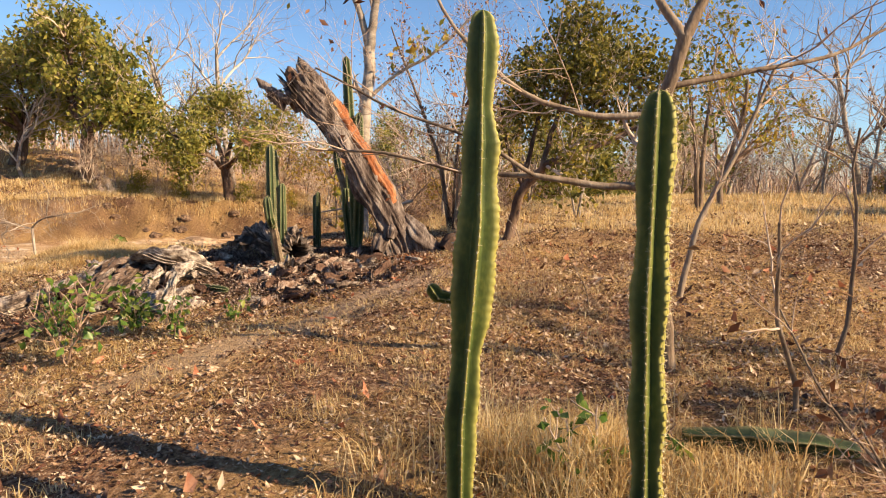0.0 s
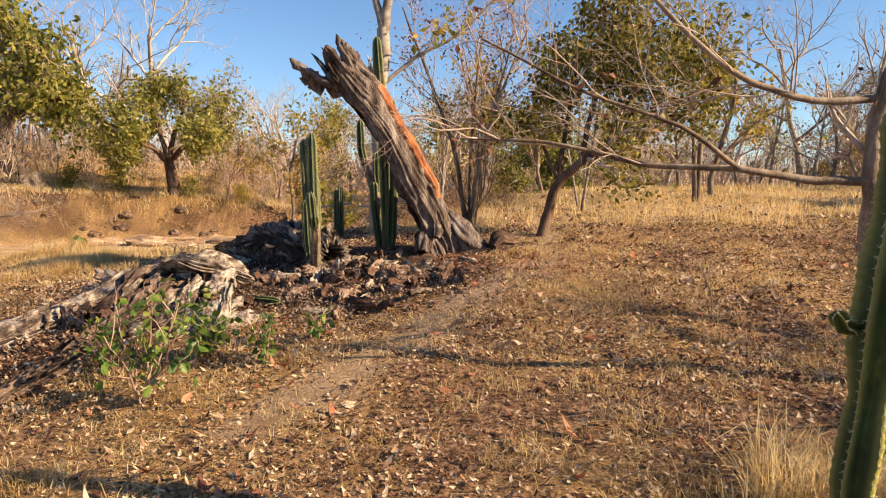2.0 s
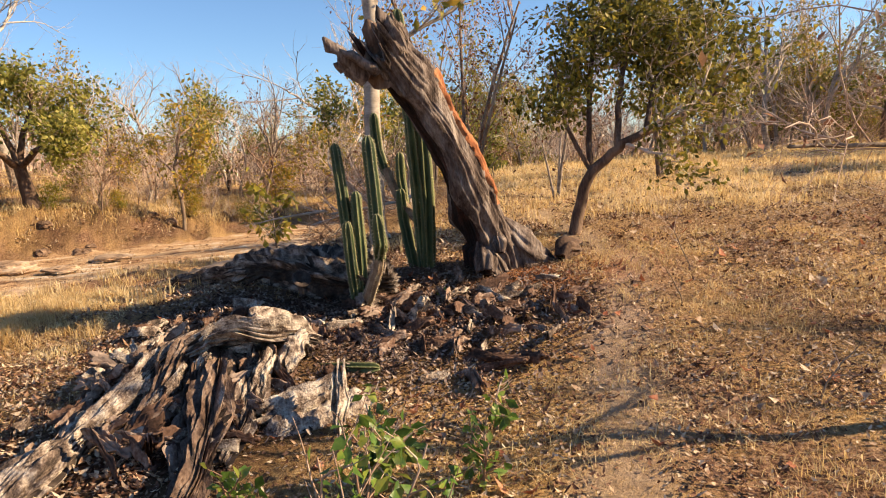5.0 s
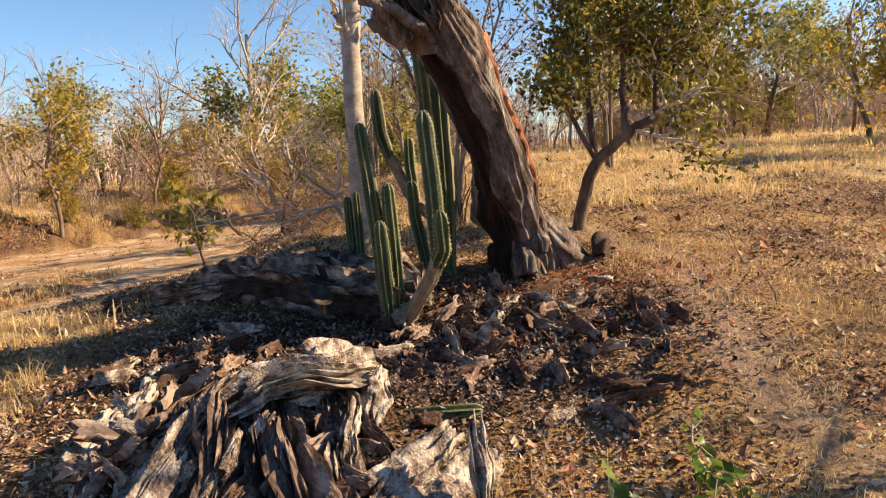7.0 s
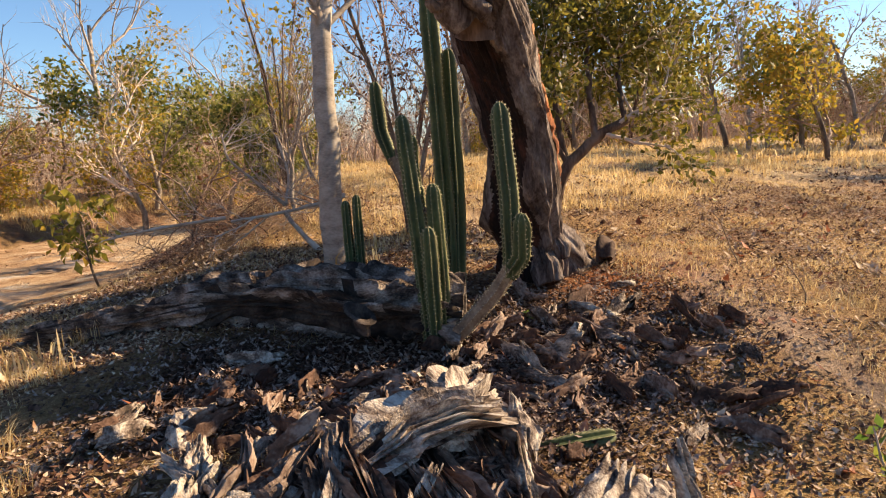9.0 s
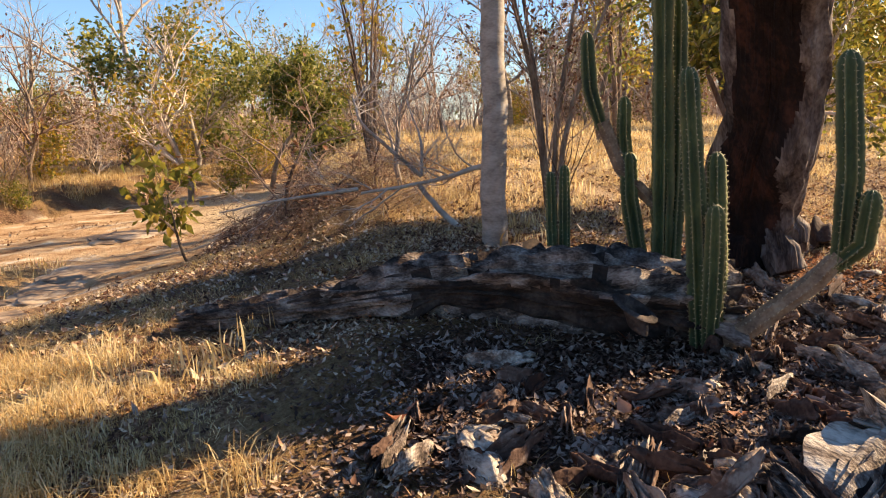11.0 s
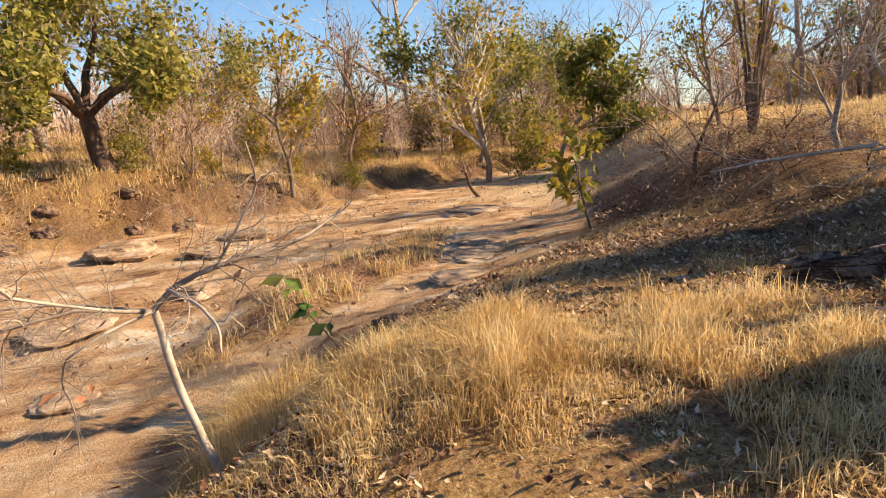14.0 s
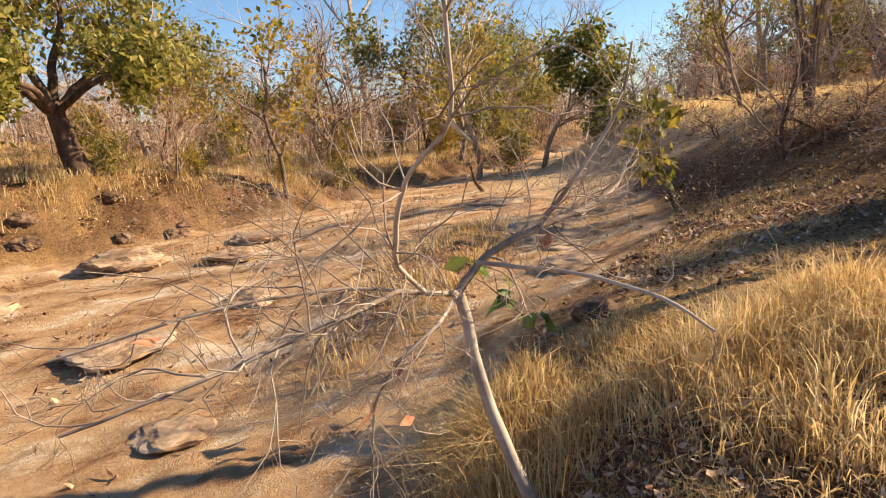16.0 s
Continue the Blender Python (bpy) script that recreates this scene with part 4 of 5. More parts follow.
def slab(name, ends, width, thick, arch, label, mat, seed, lift=0.0, parent=None, lengthwise=26, twist=0.3):
    """A weathered plate of wood or bark between two ends, arched across and torn at both ends."""
    np.random.seed(seed)
    a, b = np.array(ends[0], float), np.array(ends[1], float)
    n, k = lengthwise, 22
    d = b - a
    L = np.linalg.norm(d)
    d /= L
    side = np.cross(d, (0, 0, 1))
    side /= np.linalg.norm(side) + 1e-9
    up = np.cross(side, d)
    V = []
    for layer in (1, 0):
        for i in range(n):
            w = i / (n - 1)
            wid = width * (0.75 + 0.35 * noise.noise(Vector((w * 3, seed, 0)))) * (0.82 + 0.18 * math.sin(math.pi * w) + 0.2 * noise.noise(Vector((w * 9, seed, 4))))
            tw = twist * noise.noise(Vector((w * 1.5, seed + 7, 3)))
            for j in range(k):
                c = j / (k - 1) * 2 - 1
                torn = 0.3 * noise.noise(Vector((c * 2.6, seed * 1.7, 0 if w < 0.5 else 5))) + 0.25 * noise.noise(Vector((c * 8, seed, w > 0.5)))
                t = w + (torn * (1 if w > 0.5 else -1)) * abs(w * 2 - 1) ** 2 * min(1, 0.5 / L * 2)
                rough = 0.05 * noise.noise(Vector((w * L * 4, c * 3, seed))) + 0.035 * abs(noise.noise(Vector((w * L * 3, c * width * 28, seed)))) + 0.025 * noise.noise(Vector((w * L * 16, c * width * 45, seed)))
                z = min(arch, 0.4 * width) * (1 - c * c) * (0.6 + 0.8 * abs(noise.noise(Vector((w * 4, seed, 8))))) + rough + (thick * (0.6 + 0.4 * math.cos(c * 1.4)) if layer else 0) + 0.05 * noise.noise(Vector((w * L * 2, 0, seed)))
                s = c * wid * 0.5 * (1 + 0.18 * noise.noise(Vector((w * L * 6, 1 if c > 0 else -1, seed))))
                V.append(a + d * L * t + side * (s * math.cos(tw) - z * math.sin(tw)) + up * (s * math.sin(tw) + z * math.cos(tw)))
    F = []
    m = n * k
    for i in range(n - 1):
        for j in range(k - 1):
            q = i * k + j
            F.append((q, q + 1, q + k + 1, q + k))
            F.append((m + q, m + q + k, m + q + k + 1, m + q + 1))
    for i in range(n - 1):
        for q, r in ((i * k, (i + 1) * k), ((i + 1) * k + k - 1, i * k + k - 1)):
            F.append((q, r, m + r, m + q))
    for j in range(k - 1):
        for q, r in ((j + 1, j), ((n - 1) * k + j, (n - 1) * k + j + 1)):
            F.append((q, r, m + r, m + q))
    if parent is not None:
        return part(name, local((np.array(V), F), parent.location), mat, parent, label)
    mid = (a + b) / 2
    ob = new(name, mesh_of(name, local((np.array(V), F), mid)[0], F, mat))
    ob.location = mid
    return ob


def on(x, y, up=0.0):
    return (x, y, gz(x, y) + up)


def heap(name, cx, cy, rx, ry, high, turn, mat, parent, seed):
    """A low ragged heap of crumbled wood."""
    n = 84
    V, F = [], []
    for i in range(n):
        for j in range(n):
            a, b = i / (n - 1) * 2 - 1, j / (n - 1) * 2 - 1
            x = cx + rx * a * math.cos(turn) - ry * b * math.sin(turn)
            y = cy + rx * a * math.sin(turn) + ry * b * math.cos(turn)
            p = Vector((x, y, seed))
            d = max(0.0, 1 - a * a - b * b + 0.35 * fbm(p, 3.0, 3)) * (abs(a) < 0.98 and abs(b) < 0.98)
            g = Vector((a * rx * 5, b * ry * 17, seed))
            z = high * min(1, d * 2.2) * (0.6 + 0.4 * abs(fbm(p, 3.5, 2)) + 0.25 * abs(fbm(g, 1.0, 2))) + 0.018 * d ** 0.5 * fbm(p, 22, 2)
            V.append((x, y, gz(x, y) - 0.03 + max(0, z)))
    for i in range(n - 1):
        for j in range(n - 1):
            F.append((i * n + j, (i + 1) * n + j, (i + 1) * n + j + 1, i * n + j + 1))
    return part(name, local((np.array(V), F), parent.location), mat, parent)


wreck = thing("collapsed_log", *on(-3.2, 6.6), "collapsed bleached log broken into splintered grey slabs", "log")
for hx, hy, hrx, hry, hh, ht in ((-2.8, 6.62, 0.32, 0.2, 0.2, 0.3), (-3.25, 6.95, 0.36, 0.16, 0.1, 0.9), (-3.62, 6.5, 0.32, 0.14, 0.1, 1.2), (-3.42, 7.74, 0.2, 0.1, 0.12, 1.1), (-2.55, 5.95, 0.36, 0.16, 0.11, 0.2), (-3.12, 7.4, 0.2, 0.07, 0.07, 0.5)):
    heap("block", hx, hy, hrx, hry, hh, ht, M_GREYWOOD, wreck, hx * 3)
random.seed(44)
SLABS = [((-2.89, 6.0, 0.03), (-2.42, 6.08, 0.06), 0.26, 0.05, 0.05), ((-3.5, 6.14, 0.06), (-3.28, 6.3, 0.12), 0.1, 0.04, 0.03), ((-3.85, 6.9, 0.02), (-3.66, 7.1, 0.08), 0.16, 0.04, 0.05), ((-3.62, 7.15, 0.02), (-3.48, 7.42, 0.08), 0.16, 0.04, 0.04),
         ((-2.9, 6.15, 0.0), (-2.78, 6.3, 0.12), 0.14, 0.04, 0.05), ((-2.72, 6.3, 0.03), (-2.55, 6.5, 0.08), 0.2, 0.05, 0.06)]
# the long remains of the trunk: gnarled, split lengthwise and hollowed by rot
SHELLS = [([(-4.5, 4.75, 0.06), (-4.02, 5.72, 0.07), (-3.84, 6.03, 0.08), (-3.62, 6.32, 0.1), (-3.42, 6.5, 0.13), (-3.22, 6.76, 0.12)], [0.11, 0.1, 0.08, 0.065, 0.06, 0.04], 0.7, 0.22, 1.1),
          ([(-3.6, 4.55, 0.02), (-3.38, 4.94, 0.04), (-3.22, 5.3, 0.05), (-3.16, 5.8, 0.07), (-3.1, 6.2, 0.12), (-3.06, 6.45, 0.13)], [0.035, 0.05, 0.06, 0.07, 0.07, 0.05], 0.9, 0.6, 2.7),
          ([(-3.1, 5.5, 0.02), (-2.99, 5.9, 0.04), (-2.92, 6.15, 0.08), (-2.84, 6.38, 0.12)], [0.03, 0.04, 0.045, 0.04], 0.9, 0.6, 4.2),
          ([(-3.5, 6.0, 0.03), (-3.36, 6.3, 0.07), (-3.25, 6.62, 0.12), (-3.12, 6.78, 0.1)], [0.04, 0.055, 0.06, 0.045], 0.9, 0.7, 5.9),
          ([(-3.3, 6.62, 0.08), (-3.08, 6.58, 0.14), (-2.85, 6.5, 0.16), (-2.62, 6.62, 0.1), (-2.48, 6.74, 0.04)], [0.06, 0.1, 0.12, 0.1, 0.05], 0.9, 0.55, 7.3),
          ([(-3.75, 6.75, 0.02), (-3.55, 6.68, 0.06), (-3.3, 6.8, 0.08)], [0.035, 0.06, 0.05], 0.9, 0.7, 9.7),
          ([(-3.44, 6.3, 0.0), (-3.44, 6.46, 0.08), (-3.4, 6.6, 0.16)], [0.045, 0.06, 0.035], 0.9, 0.7, 11.3),
          ([(-3.28, 5.45, 0.02), (-3.3, 5.75, 0.04), (-3.24, 6.1, 0.08), (-3.2, 6.35, 0.12)], [0.03, 0.04, 0.045, 0.04], 0.9, 0.7, 13.1)]
for n, (course, radii, wob, rid, sd) in enumerate(SHELLS):
    g = swept([on(*p) for p in course], radii, (-0.5, 0.2, -0.8), 84, 130 if n < 2 else 84, wob, (0.6, 0.9, 0.05, 0.95), rid, 0.16, seed=sd, flat=1.15, crack=0.28 if n in (0, 4) else 0.5)
    part("trunk_shell", local(g, wreck.location), [M_GREYWOOD if n in (0, 2, 4) else M_BROWNWOOD, M_SHADEDWOOD], wreck, smooth_shade=n == 0)
for i in range(110):
    a, r = random.uniform(0, 6.28), random.uniform(0.05, 0.8)
    x, y = -3.3 + 0.8 * r * math.cos(a), 6.4 + 1.1 * r * math.sin(a)
    b, q = random.uniform(0, 6.28), random.uniform(0.1, 0.3)
    SLABS.append(((x, y, random.uniform(0.0, 0.06)), (x + q * math.cos(b), y + q * math.sin(b), random.uniform(0.03, 0.16)), random.uniform(0.025, 0.08), 0.012, 0.03))
for i in range(20):
    x, y, b, q = random.gauss(-3.2, 0.3), random.gauss(7.85, 0.25), random.uniform(0, 6.28), random.uniform(0.07, 0.2)
    SLABS.append(((x, y, 0.0), (x + q * math.cos(b), y + q * math.sin(b), random.choice((0.01, 0.03, 0.05))), random.uniform(0.03, 0.08), 0.016, 0.03))
for i, (a, b, w, t, ar) in enumerate(SLABS):
    slab("slab", (on(*a), on(*b)), w, t, ar, "", M_GREYWOOD if i % 4 == 0 or i < 6 else M_CHIP, 40 + i, parent=wreck, lengthwise=30 if i < 6 else 18)

PIECES = [(on(-2.5, 5.72, -0.03), on(-2.42, 5.86, 0.27), 0.11, 0.03), (on(-1.72, 6.9, -0.04), on(-1.62, 6.78, 0.2), 0.12, 0.04),
          (on(-3.75, 7.95, 0.0), on(-3.5, 8.1, 0.03), 0.1, 0.03), (on(-2.9, 8.3, 0.0), on(-2.7, 8.1, 0.03), 0.09, 0.03),
          (on(-3.35, 7.2, 0.02), on(-3.05, 7.3, 0.06), 0.13, 0.04)]
for i in range(150):
    x, y, b, q = random.gauss(-1.5, 0.75), random.gauss(6.95, 0.42), random.uniform(0, 6.28), random.uniform(0.1, 0.28)
    if i > 110:
        x, y = random.gauss(-3.2, 0.5), random.gauss(6.7, 0.6)
    if math.hypot(x + 0.42, y - 7.75) > 0.5 and x < -0.15 and 5.9 < y < 7.9:
        PIECES.append((on(x, y, 0.0), on(x + q * math.cos(b), y + q * math.sin(b), random.choice((0.01, 0.02, 0.03, 0.07))), random.uniform(0.03, 0.085), random.uniform(0.01, 0.03)))
for i, (a, b, w, ar) in enumerate(PIECES):
    ob = slab("bark_piece", (a, b), w, 0.02, ar, "", M_GREYWOOD if i < 5 or i % 4 == 0 else M_CHIP, 90 + i, lengthwise=12)
    tagged(ob, "torn weathered piece of bark lying in litter", "bark", "bark pieces round the stump")

knob = swept([on(0.02, 7.62, 0.03), on(0.12, 7.68, 0.1), on(0.25, 7.72, 0.08)], [0.06, 0.085, 0.05], (0, -1, 0), 34, 24, 0.7, None, 0.4, 0.1, seed=5.5)
ob = new("root_knob", mesh_of("root_knob", local(knob, on(0.12, 7.68))[0], knob[1], [M_DARKBARK, M_SHADEDWOOD], True, knob[2]))
ob.location = on(0.12, 7.68)
tagged(ob, "knotty dark root stub beside the stump", "root")


# ---- cacti ----
def column(line, radii, ribs=6, depth=0.32, rings=44, turn=0.0, tip=True):
    """A ribbed cactus stem along a line, with a rounded tip; also the ridges on which its spines sit."""
    line = np.array(line, float)
    u = np.linspace(0, len(line) - 1, rings)
    pts = np.stack([np.interp(u, np.arange(len(line)), line[:, c]) for c in range(3)], 1)
    for _ in range(3):
        pts[1:-1] = (pts[:-2] + pts[1:-1] * 2 + pts[2:]) / 4
    rad = np.interp(np.linspace(0, len(radii) - 1, rings), np.arange(len(radii)), radii)
    if tip:
        w = np.linspace(0, 1, rings)
        close = np.clip((1 - w) * np.linalg.norm(np.diff(pts, axis=0), axis=1).sum() / (rad[-1] * 1.6), 0, 1)
        rad = rad * np.sqrt(1 - (1 - close) ** 2) + 0.003
    d = np.gradient(pts, axis=0)
    d /= np.linalg.norm(d, axis=1)[:, None] + 1e-9
    ref = np.array([1, 0.2, 0.0])
    a1 = ref - d * (d @ ref)[:, None]
    a1 /= np.linalg.norm(a1, axis=1)[:, None]
    a2 = np.cross(d, a1)
    per = 8
    nu = ribs * per
    th = np.arange(nu) * 2 * np.pi / nu
    prof = 1 - depth * np.abs(np.sin(th * ribs / 2)) ** 0.9
    wob = np.array([[1 + 0.1 * noise.noise(Vector((pts[i][2] * 8, 3.0 * t, turn))) + 0.05 * noise.noise(Vector((pts[i][2] * 24, 5.0 * t, turn))) for t in th] for i in range(rings)])
    run = np.concatenate([[0], np.cumsum(np.linalg.norm(np.diff(pts, axis=0), axis=1))])
    crest = np.clip((prof - (1 - depth)) / depth, 0, 1) ** 2
    r = rad[:, None] * prof[None] * wob * (1 + 0.028 * crest[None] * np.sin(2 * np.pi * run / 0.034)[:, None] * (depth > 0.2))
    V = pts[:, None] + r[..., None] * (np.cos(th + turn)[None, :, None] * a1[:, None] + np.sin(th + turn)[None, :, None] * a2[:, None])
    i = np.arange(rings - 1)[:, None] * nu + np.arange(nu)[None]
    j = np.arange(rings - 1)[:, None] * nu + (np.arange(nu)[None] + 1) % nu
    F = np.stack([i, j, j + nu, i + nu], -1).reshape(-1, 4)
    rib = np.repeat(np.clip((prof - (1 - depth)) / depth, 0, 1)[None], rings, 0).ravel()
    ridge = V[:, ::per], (V[:, ::per] - pts[:, None]) / (np.linalg.norm(V[:, ::per] - pts[:, None], axis=2)[..., None] + 1e-9), d
    return (V.reshape(-1, 3), F), ridge, rib


def spines(ridge, spacing, length, count, thick):
    """Clusters of sharp spines at even steps on each rib."""
    P, O, D = ridge
    V = []
    for k in range(P.shape[1]):
        seg = np.linalg.norm(np.diff(P[:, k], axis=0), axis=1)
        run = np.concatenate([[0], np.cumsum(seg)])
        for s in np.arange(spacing * 0.5, run[-1], spacing):
            p = np.array([np.interp(s, run, P[:, k, c]) for c in range(3)])
            o = np.array([np.interp(s, run, O[:, k, c]) for c in range(3)])
            for _ in range(count):
                w = o + np.random.normal(0, 0.65, 3)
                w /= np.linalg.norm(w)
                side = np.cross(w, np.random.normal(0, 1, 3))
                side /= np.linalg.norm(side)
                q = np.cross(w, side)
                L = length * np.random.uniform(0.5, 1.3)
                V += [p + side * thick, p - side * 0.5 * thick + q * 0.87 * thick, p - side * 0.5 * thick - q * 0.87 * thick, p + w * L]
    n = len(V) // 4
    i = np.arange(n)[:, None] * 4
    return np.array(V), np.concatenate([i + np.array([[0, 1, 3]]), i + np.array([[1, 2, 3]]), i + np.array([[2, 0, 3]])])


def cactus(name, x, y, label, stems, mat, spine=(0.03, 0.016, 5, 0.0009), group="", seed=3, lying=0.0, facing=None):
    np.random.seed(seed)
    e = thing(name, x, y, gz(x, y) - 0.03 + lying, label, "cactus", group)
    for n, (line, radii, ribs, woody) in enumerate(stems):
        geo, ridge, rib = column(line, radii, ribs, (0.62 if ribs < 7 else 0.42) if not woody else 0.12, turn=seed + n * 1.3 if facing is None else facing, tip=not woody, rings=260 if len(radii) > 6 else 130)
        st = part("stem", geo, M_CORK if woody else mat, e, "corky brown stem" if woody else "")
        at = st.data.attributes.new("rib", "FLOAT", "POINT")
        at.data.foreach_set("value", rib.astype(np.float32))
        tagged(part("spine_coat", spines(ridge, *spine), M_SPINE, st), kind="stuff")
    return e


cactus("column_cactus", 0.08, 2.42, "tall pale green column cactus with a scarred narrow neck", [
    ([(0, 0, 0), (0.0, 0, 0.4), (0.03, -0.02, 0.8), (0.06, -0.04, 1.2), (0.065, -0.05, 1.6), (0.07, -0.05, 1.94)],
     [0.038, 0.05, 0.058, 0.062, 0.064, 0.052, 0.076, 0.084, 0.083, 0.076, 0.064, 0.072, 0.04, 0.058, 0.06, 0.036], 5, False),
    ([(-0.02, 0.0, 0.88), (-0.09, -0.02, 0.9), (-0.12, -0.03, 0.94)], [0.02, 0.025, 0.03], 5, False)], M_CACTUS, (0.032, 0.016, 6, 0.0008), seed=4, facing=0.803)
cactus("column_cactus", 0.56, 1.72, "straight dark green column cactus with spiny yellow ribs", [
    ([(0, 0, 0), (0.02, 0, 0.5), (0.01, 0, 1.0), (0.02, 0, 1.62)], [0.036, 0.049, 0.039, 0.052, 0.04, 0.054, 0.041, 0.054, 0.043, 0.052, 0.05], 6, False)], M_CACTUS, (0.022, 0.014, 7, 0.0007), seed=7, facing=-0.1)
cactus("fallen_cactus", 1.55, 2.9, "broken green cactus stem lying in dry grass", [
    ([(-0.4, 0.05, 0.07), (-0.1, 0.0, 0.08), (0.15, -0.03, 0.07), (0.35, -0.1, 0.06)], [0.04, 0.055, 0.05, 0.035], 4, False)], M_CACTUSDARK, (0.04, 0.016, 4, 0.0008), seed=9)
cactus("fallen_cactus", -2.3, 6.35, "short broken cactus stem lying among bark", [
    ([(-0.2, 0.1, 0.06), (0, 0, 0.06), (0.18, -0.08, 0.05)], [0.032, 0.037, 0.036], 6, False)], M_CACTUSDARK, (0.03, 0.014, 4, 0.0008), seed=10)
cactus("clump_cactus", -1.92, 7.58, "clump of ribbed dark green column cacti beside the stump", [
    ([(-0.03, 0.02, 0), (-0.05, 0.05, 0.6), (-0.1, 0.1, 1.4)], [0.045, 0.052, 0.05, 0.042], 7, False),
    ([(0.01, -0.03, 0), (0.02, -0.02, 0.5), (0.02, 0.0, 1.0)], [0.045, 0.052, 0.048, 0.042], 7, False),
    ([(-0.04, -0.03, 0.02), (-0.07, -0.05, 0.4), (-0.08, -0.05, 0.76)], [0.035, 0.045, 0.045, 0.04], 7, False),
    ([(0, 0, 0.0), (0.02, -0.2, 0.16), (0.05, -0.45, 0.42), (0.05, -0.55, 0.56)], [0.05, 0.05, 0.045, 0.042], 7, True),
    ([(0.05, -0.55, 0.5), (0.04, -0.56, 0.9), (0.03, -0.52, 1.42)], [0.038, 0.05, 0.05, 0.046], 7, False),
    ([(0.05, -0.52, 0.5), (0.04, -0.63, 0.62), (0.02, -0.65, 0.85)], [0.034, 0.045, 0.045, 0.042], 7, False)], M_CACTUSDARK, (0.026, 0.014, 5, 0.0008), seed=12)
cactus("clump_cactus", -1.12, 8.25, "tall branching dark green cactus behind the stump", [
    ([(0, 0, 0), (-0.02, 0, 0.8), (-0.06, 0, 1.5), (-0.11, 0, 2.45)], [0.065, 0.075, 0.07, 0.06, 0.07, 0.05], 6, False),
    ([(0.02, -0.05, 0), (0.05, -0.05, 0.7), (0.05, -0.03, 1.75)], [0.06, 0.07, 0.065, 0.055], 6, False),
    ([(-0.08, 0.1, 0), (-0.14, 0.16, 0.5), (-0.15, 0.17, 0.8)], [0.05, 0.055, 0.055, 0.05], 6, False),
    ([(0, 0.05, 0.45), (-0.16, 0.22, 0.7), (-0.25, 0.3, 1.0)], [0.045, 0.045, 0.045], 6, True),
    ([(-0.25, 0.3, 0.95), (-0.3, 0.36, 1.2), (-0.31, 0.38, 1.55)], [0.035, 0.05, 0.05, 0.045], 6, False),
    ([(-0.1, 0.2, 0.65), (-0.12, 0.22, 0.9), (-0.12, 0.22, 1.15)], [0.035, 0.045, 0.045, 0.04], 6, False)], M_CACTUSDARK, (0.03, 0.014, 4, 0.0008), seed=13)
cactus("young_cactus", -1.68, 8.62, "pair of short slim column cacti behind the log", [
    ([(0, 0, 0), (0.0, 0, 0.35), (0.0, 0, 0.78)], [0.030, 0.034, 0.034, 0.030], 7, False),
    ([(-0.05, 0.05, 0), (-0.05, 0.06, 0.35), (-0.05, 0.07, 0.74)], [0.029, 0.034, 0.034, 0.032], 7, False)], M_CACTUSDARK, (0.028, 0.014, 4, 0.0008), seed=14)


# ---- leafy seedlings ----
def seedling(x, y, height, stems, leaf_n, size, label, seed, mat=None):
    np.random.seed(seed)
    e = thing("seedling", x, y, gz(x, y) - 0.02, label, "shrub", "leafy seedlings")
    tb, tips = Tubes(), []
    for _ in range(stems):
        a = np.random.uniform(0, 6.28)
        line = wander((0, 0, 0), (0.45 * math.cos(a), 0.45 * math.sin(a), 1), height * np.random.uniform(0.7, 1.1), 7, 0.14, 0.02)
        tb.add(line, np.linspace(0.009, 0.003, len(line)), 5)
        for i in (2, 3, 4, 5, 6):
            tw = wander(line[i], sideways(line[i] - line[i - 1], 0.9), height * 0.35 * np.random.uniform(0.6, 1.2), 4, 0.15, 0.05)
            tb.add(tw, np.linspace(0.004, 0.0015, len(tw)), 4)
            tips.append(tw)
    tagged(part("stalk", tb.geo(), M_TWIG, e), kind="stuff")
    part("foliage", leaves_at(along(tips, leaf_n, 0.012), size, 0.4, 1.7), mat or M_FRESH, e, smooth_shade=False)
    return e


seedling(-2.68, 4.48, 0.78, 6, 150, 0.038, "leafy green seedling with a few yellow leaves in litter", 51)
seedling(-2.45, 5.15, 0.5, 5, 150, 0.04, "bright green seedling among bark pieces", 52)
seedling(-2.05, 4.85, 0.32, 3, 70, 0.034, "small green seedling in leaf litter", 53)
seedling(-3.0, 5.0, 0.45, 3, 60, 0.036, "leafy seedling beside the collapsed log", 54)
seedling(-1.75, 5.3, 0.28, 2, 36, 0.04, "small green seedling in leaf litter", 55)
seedling(0.62, 2.6, 0.45, 3, 50, 0.036, "yellow-green seedling in tall dry grass", 56)
seedling(0.9, 2.75, 0.42, 2, 36, 0.036, "yellow-green seedling in tall dry grass", 57)
seedling(-5.97, 11.95, 0.75, 1, 14, 0.085, "single upright stem with sparse large green leaves", 58)
seedling(-1.28, 7.38, 0.1, 2, 14, 0.03, "tiny green sprout in bark litter", 60)


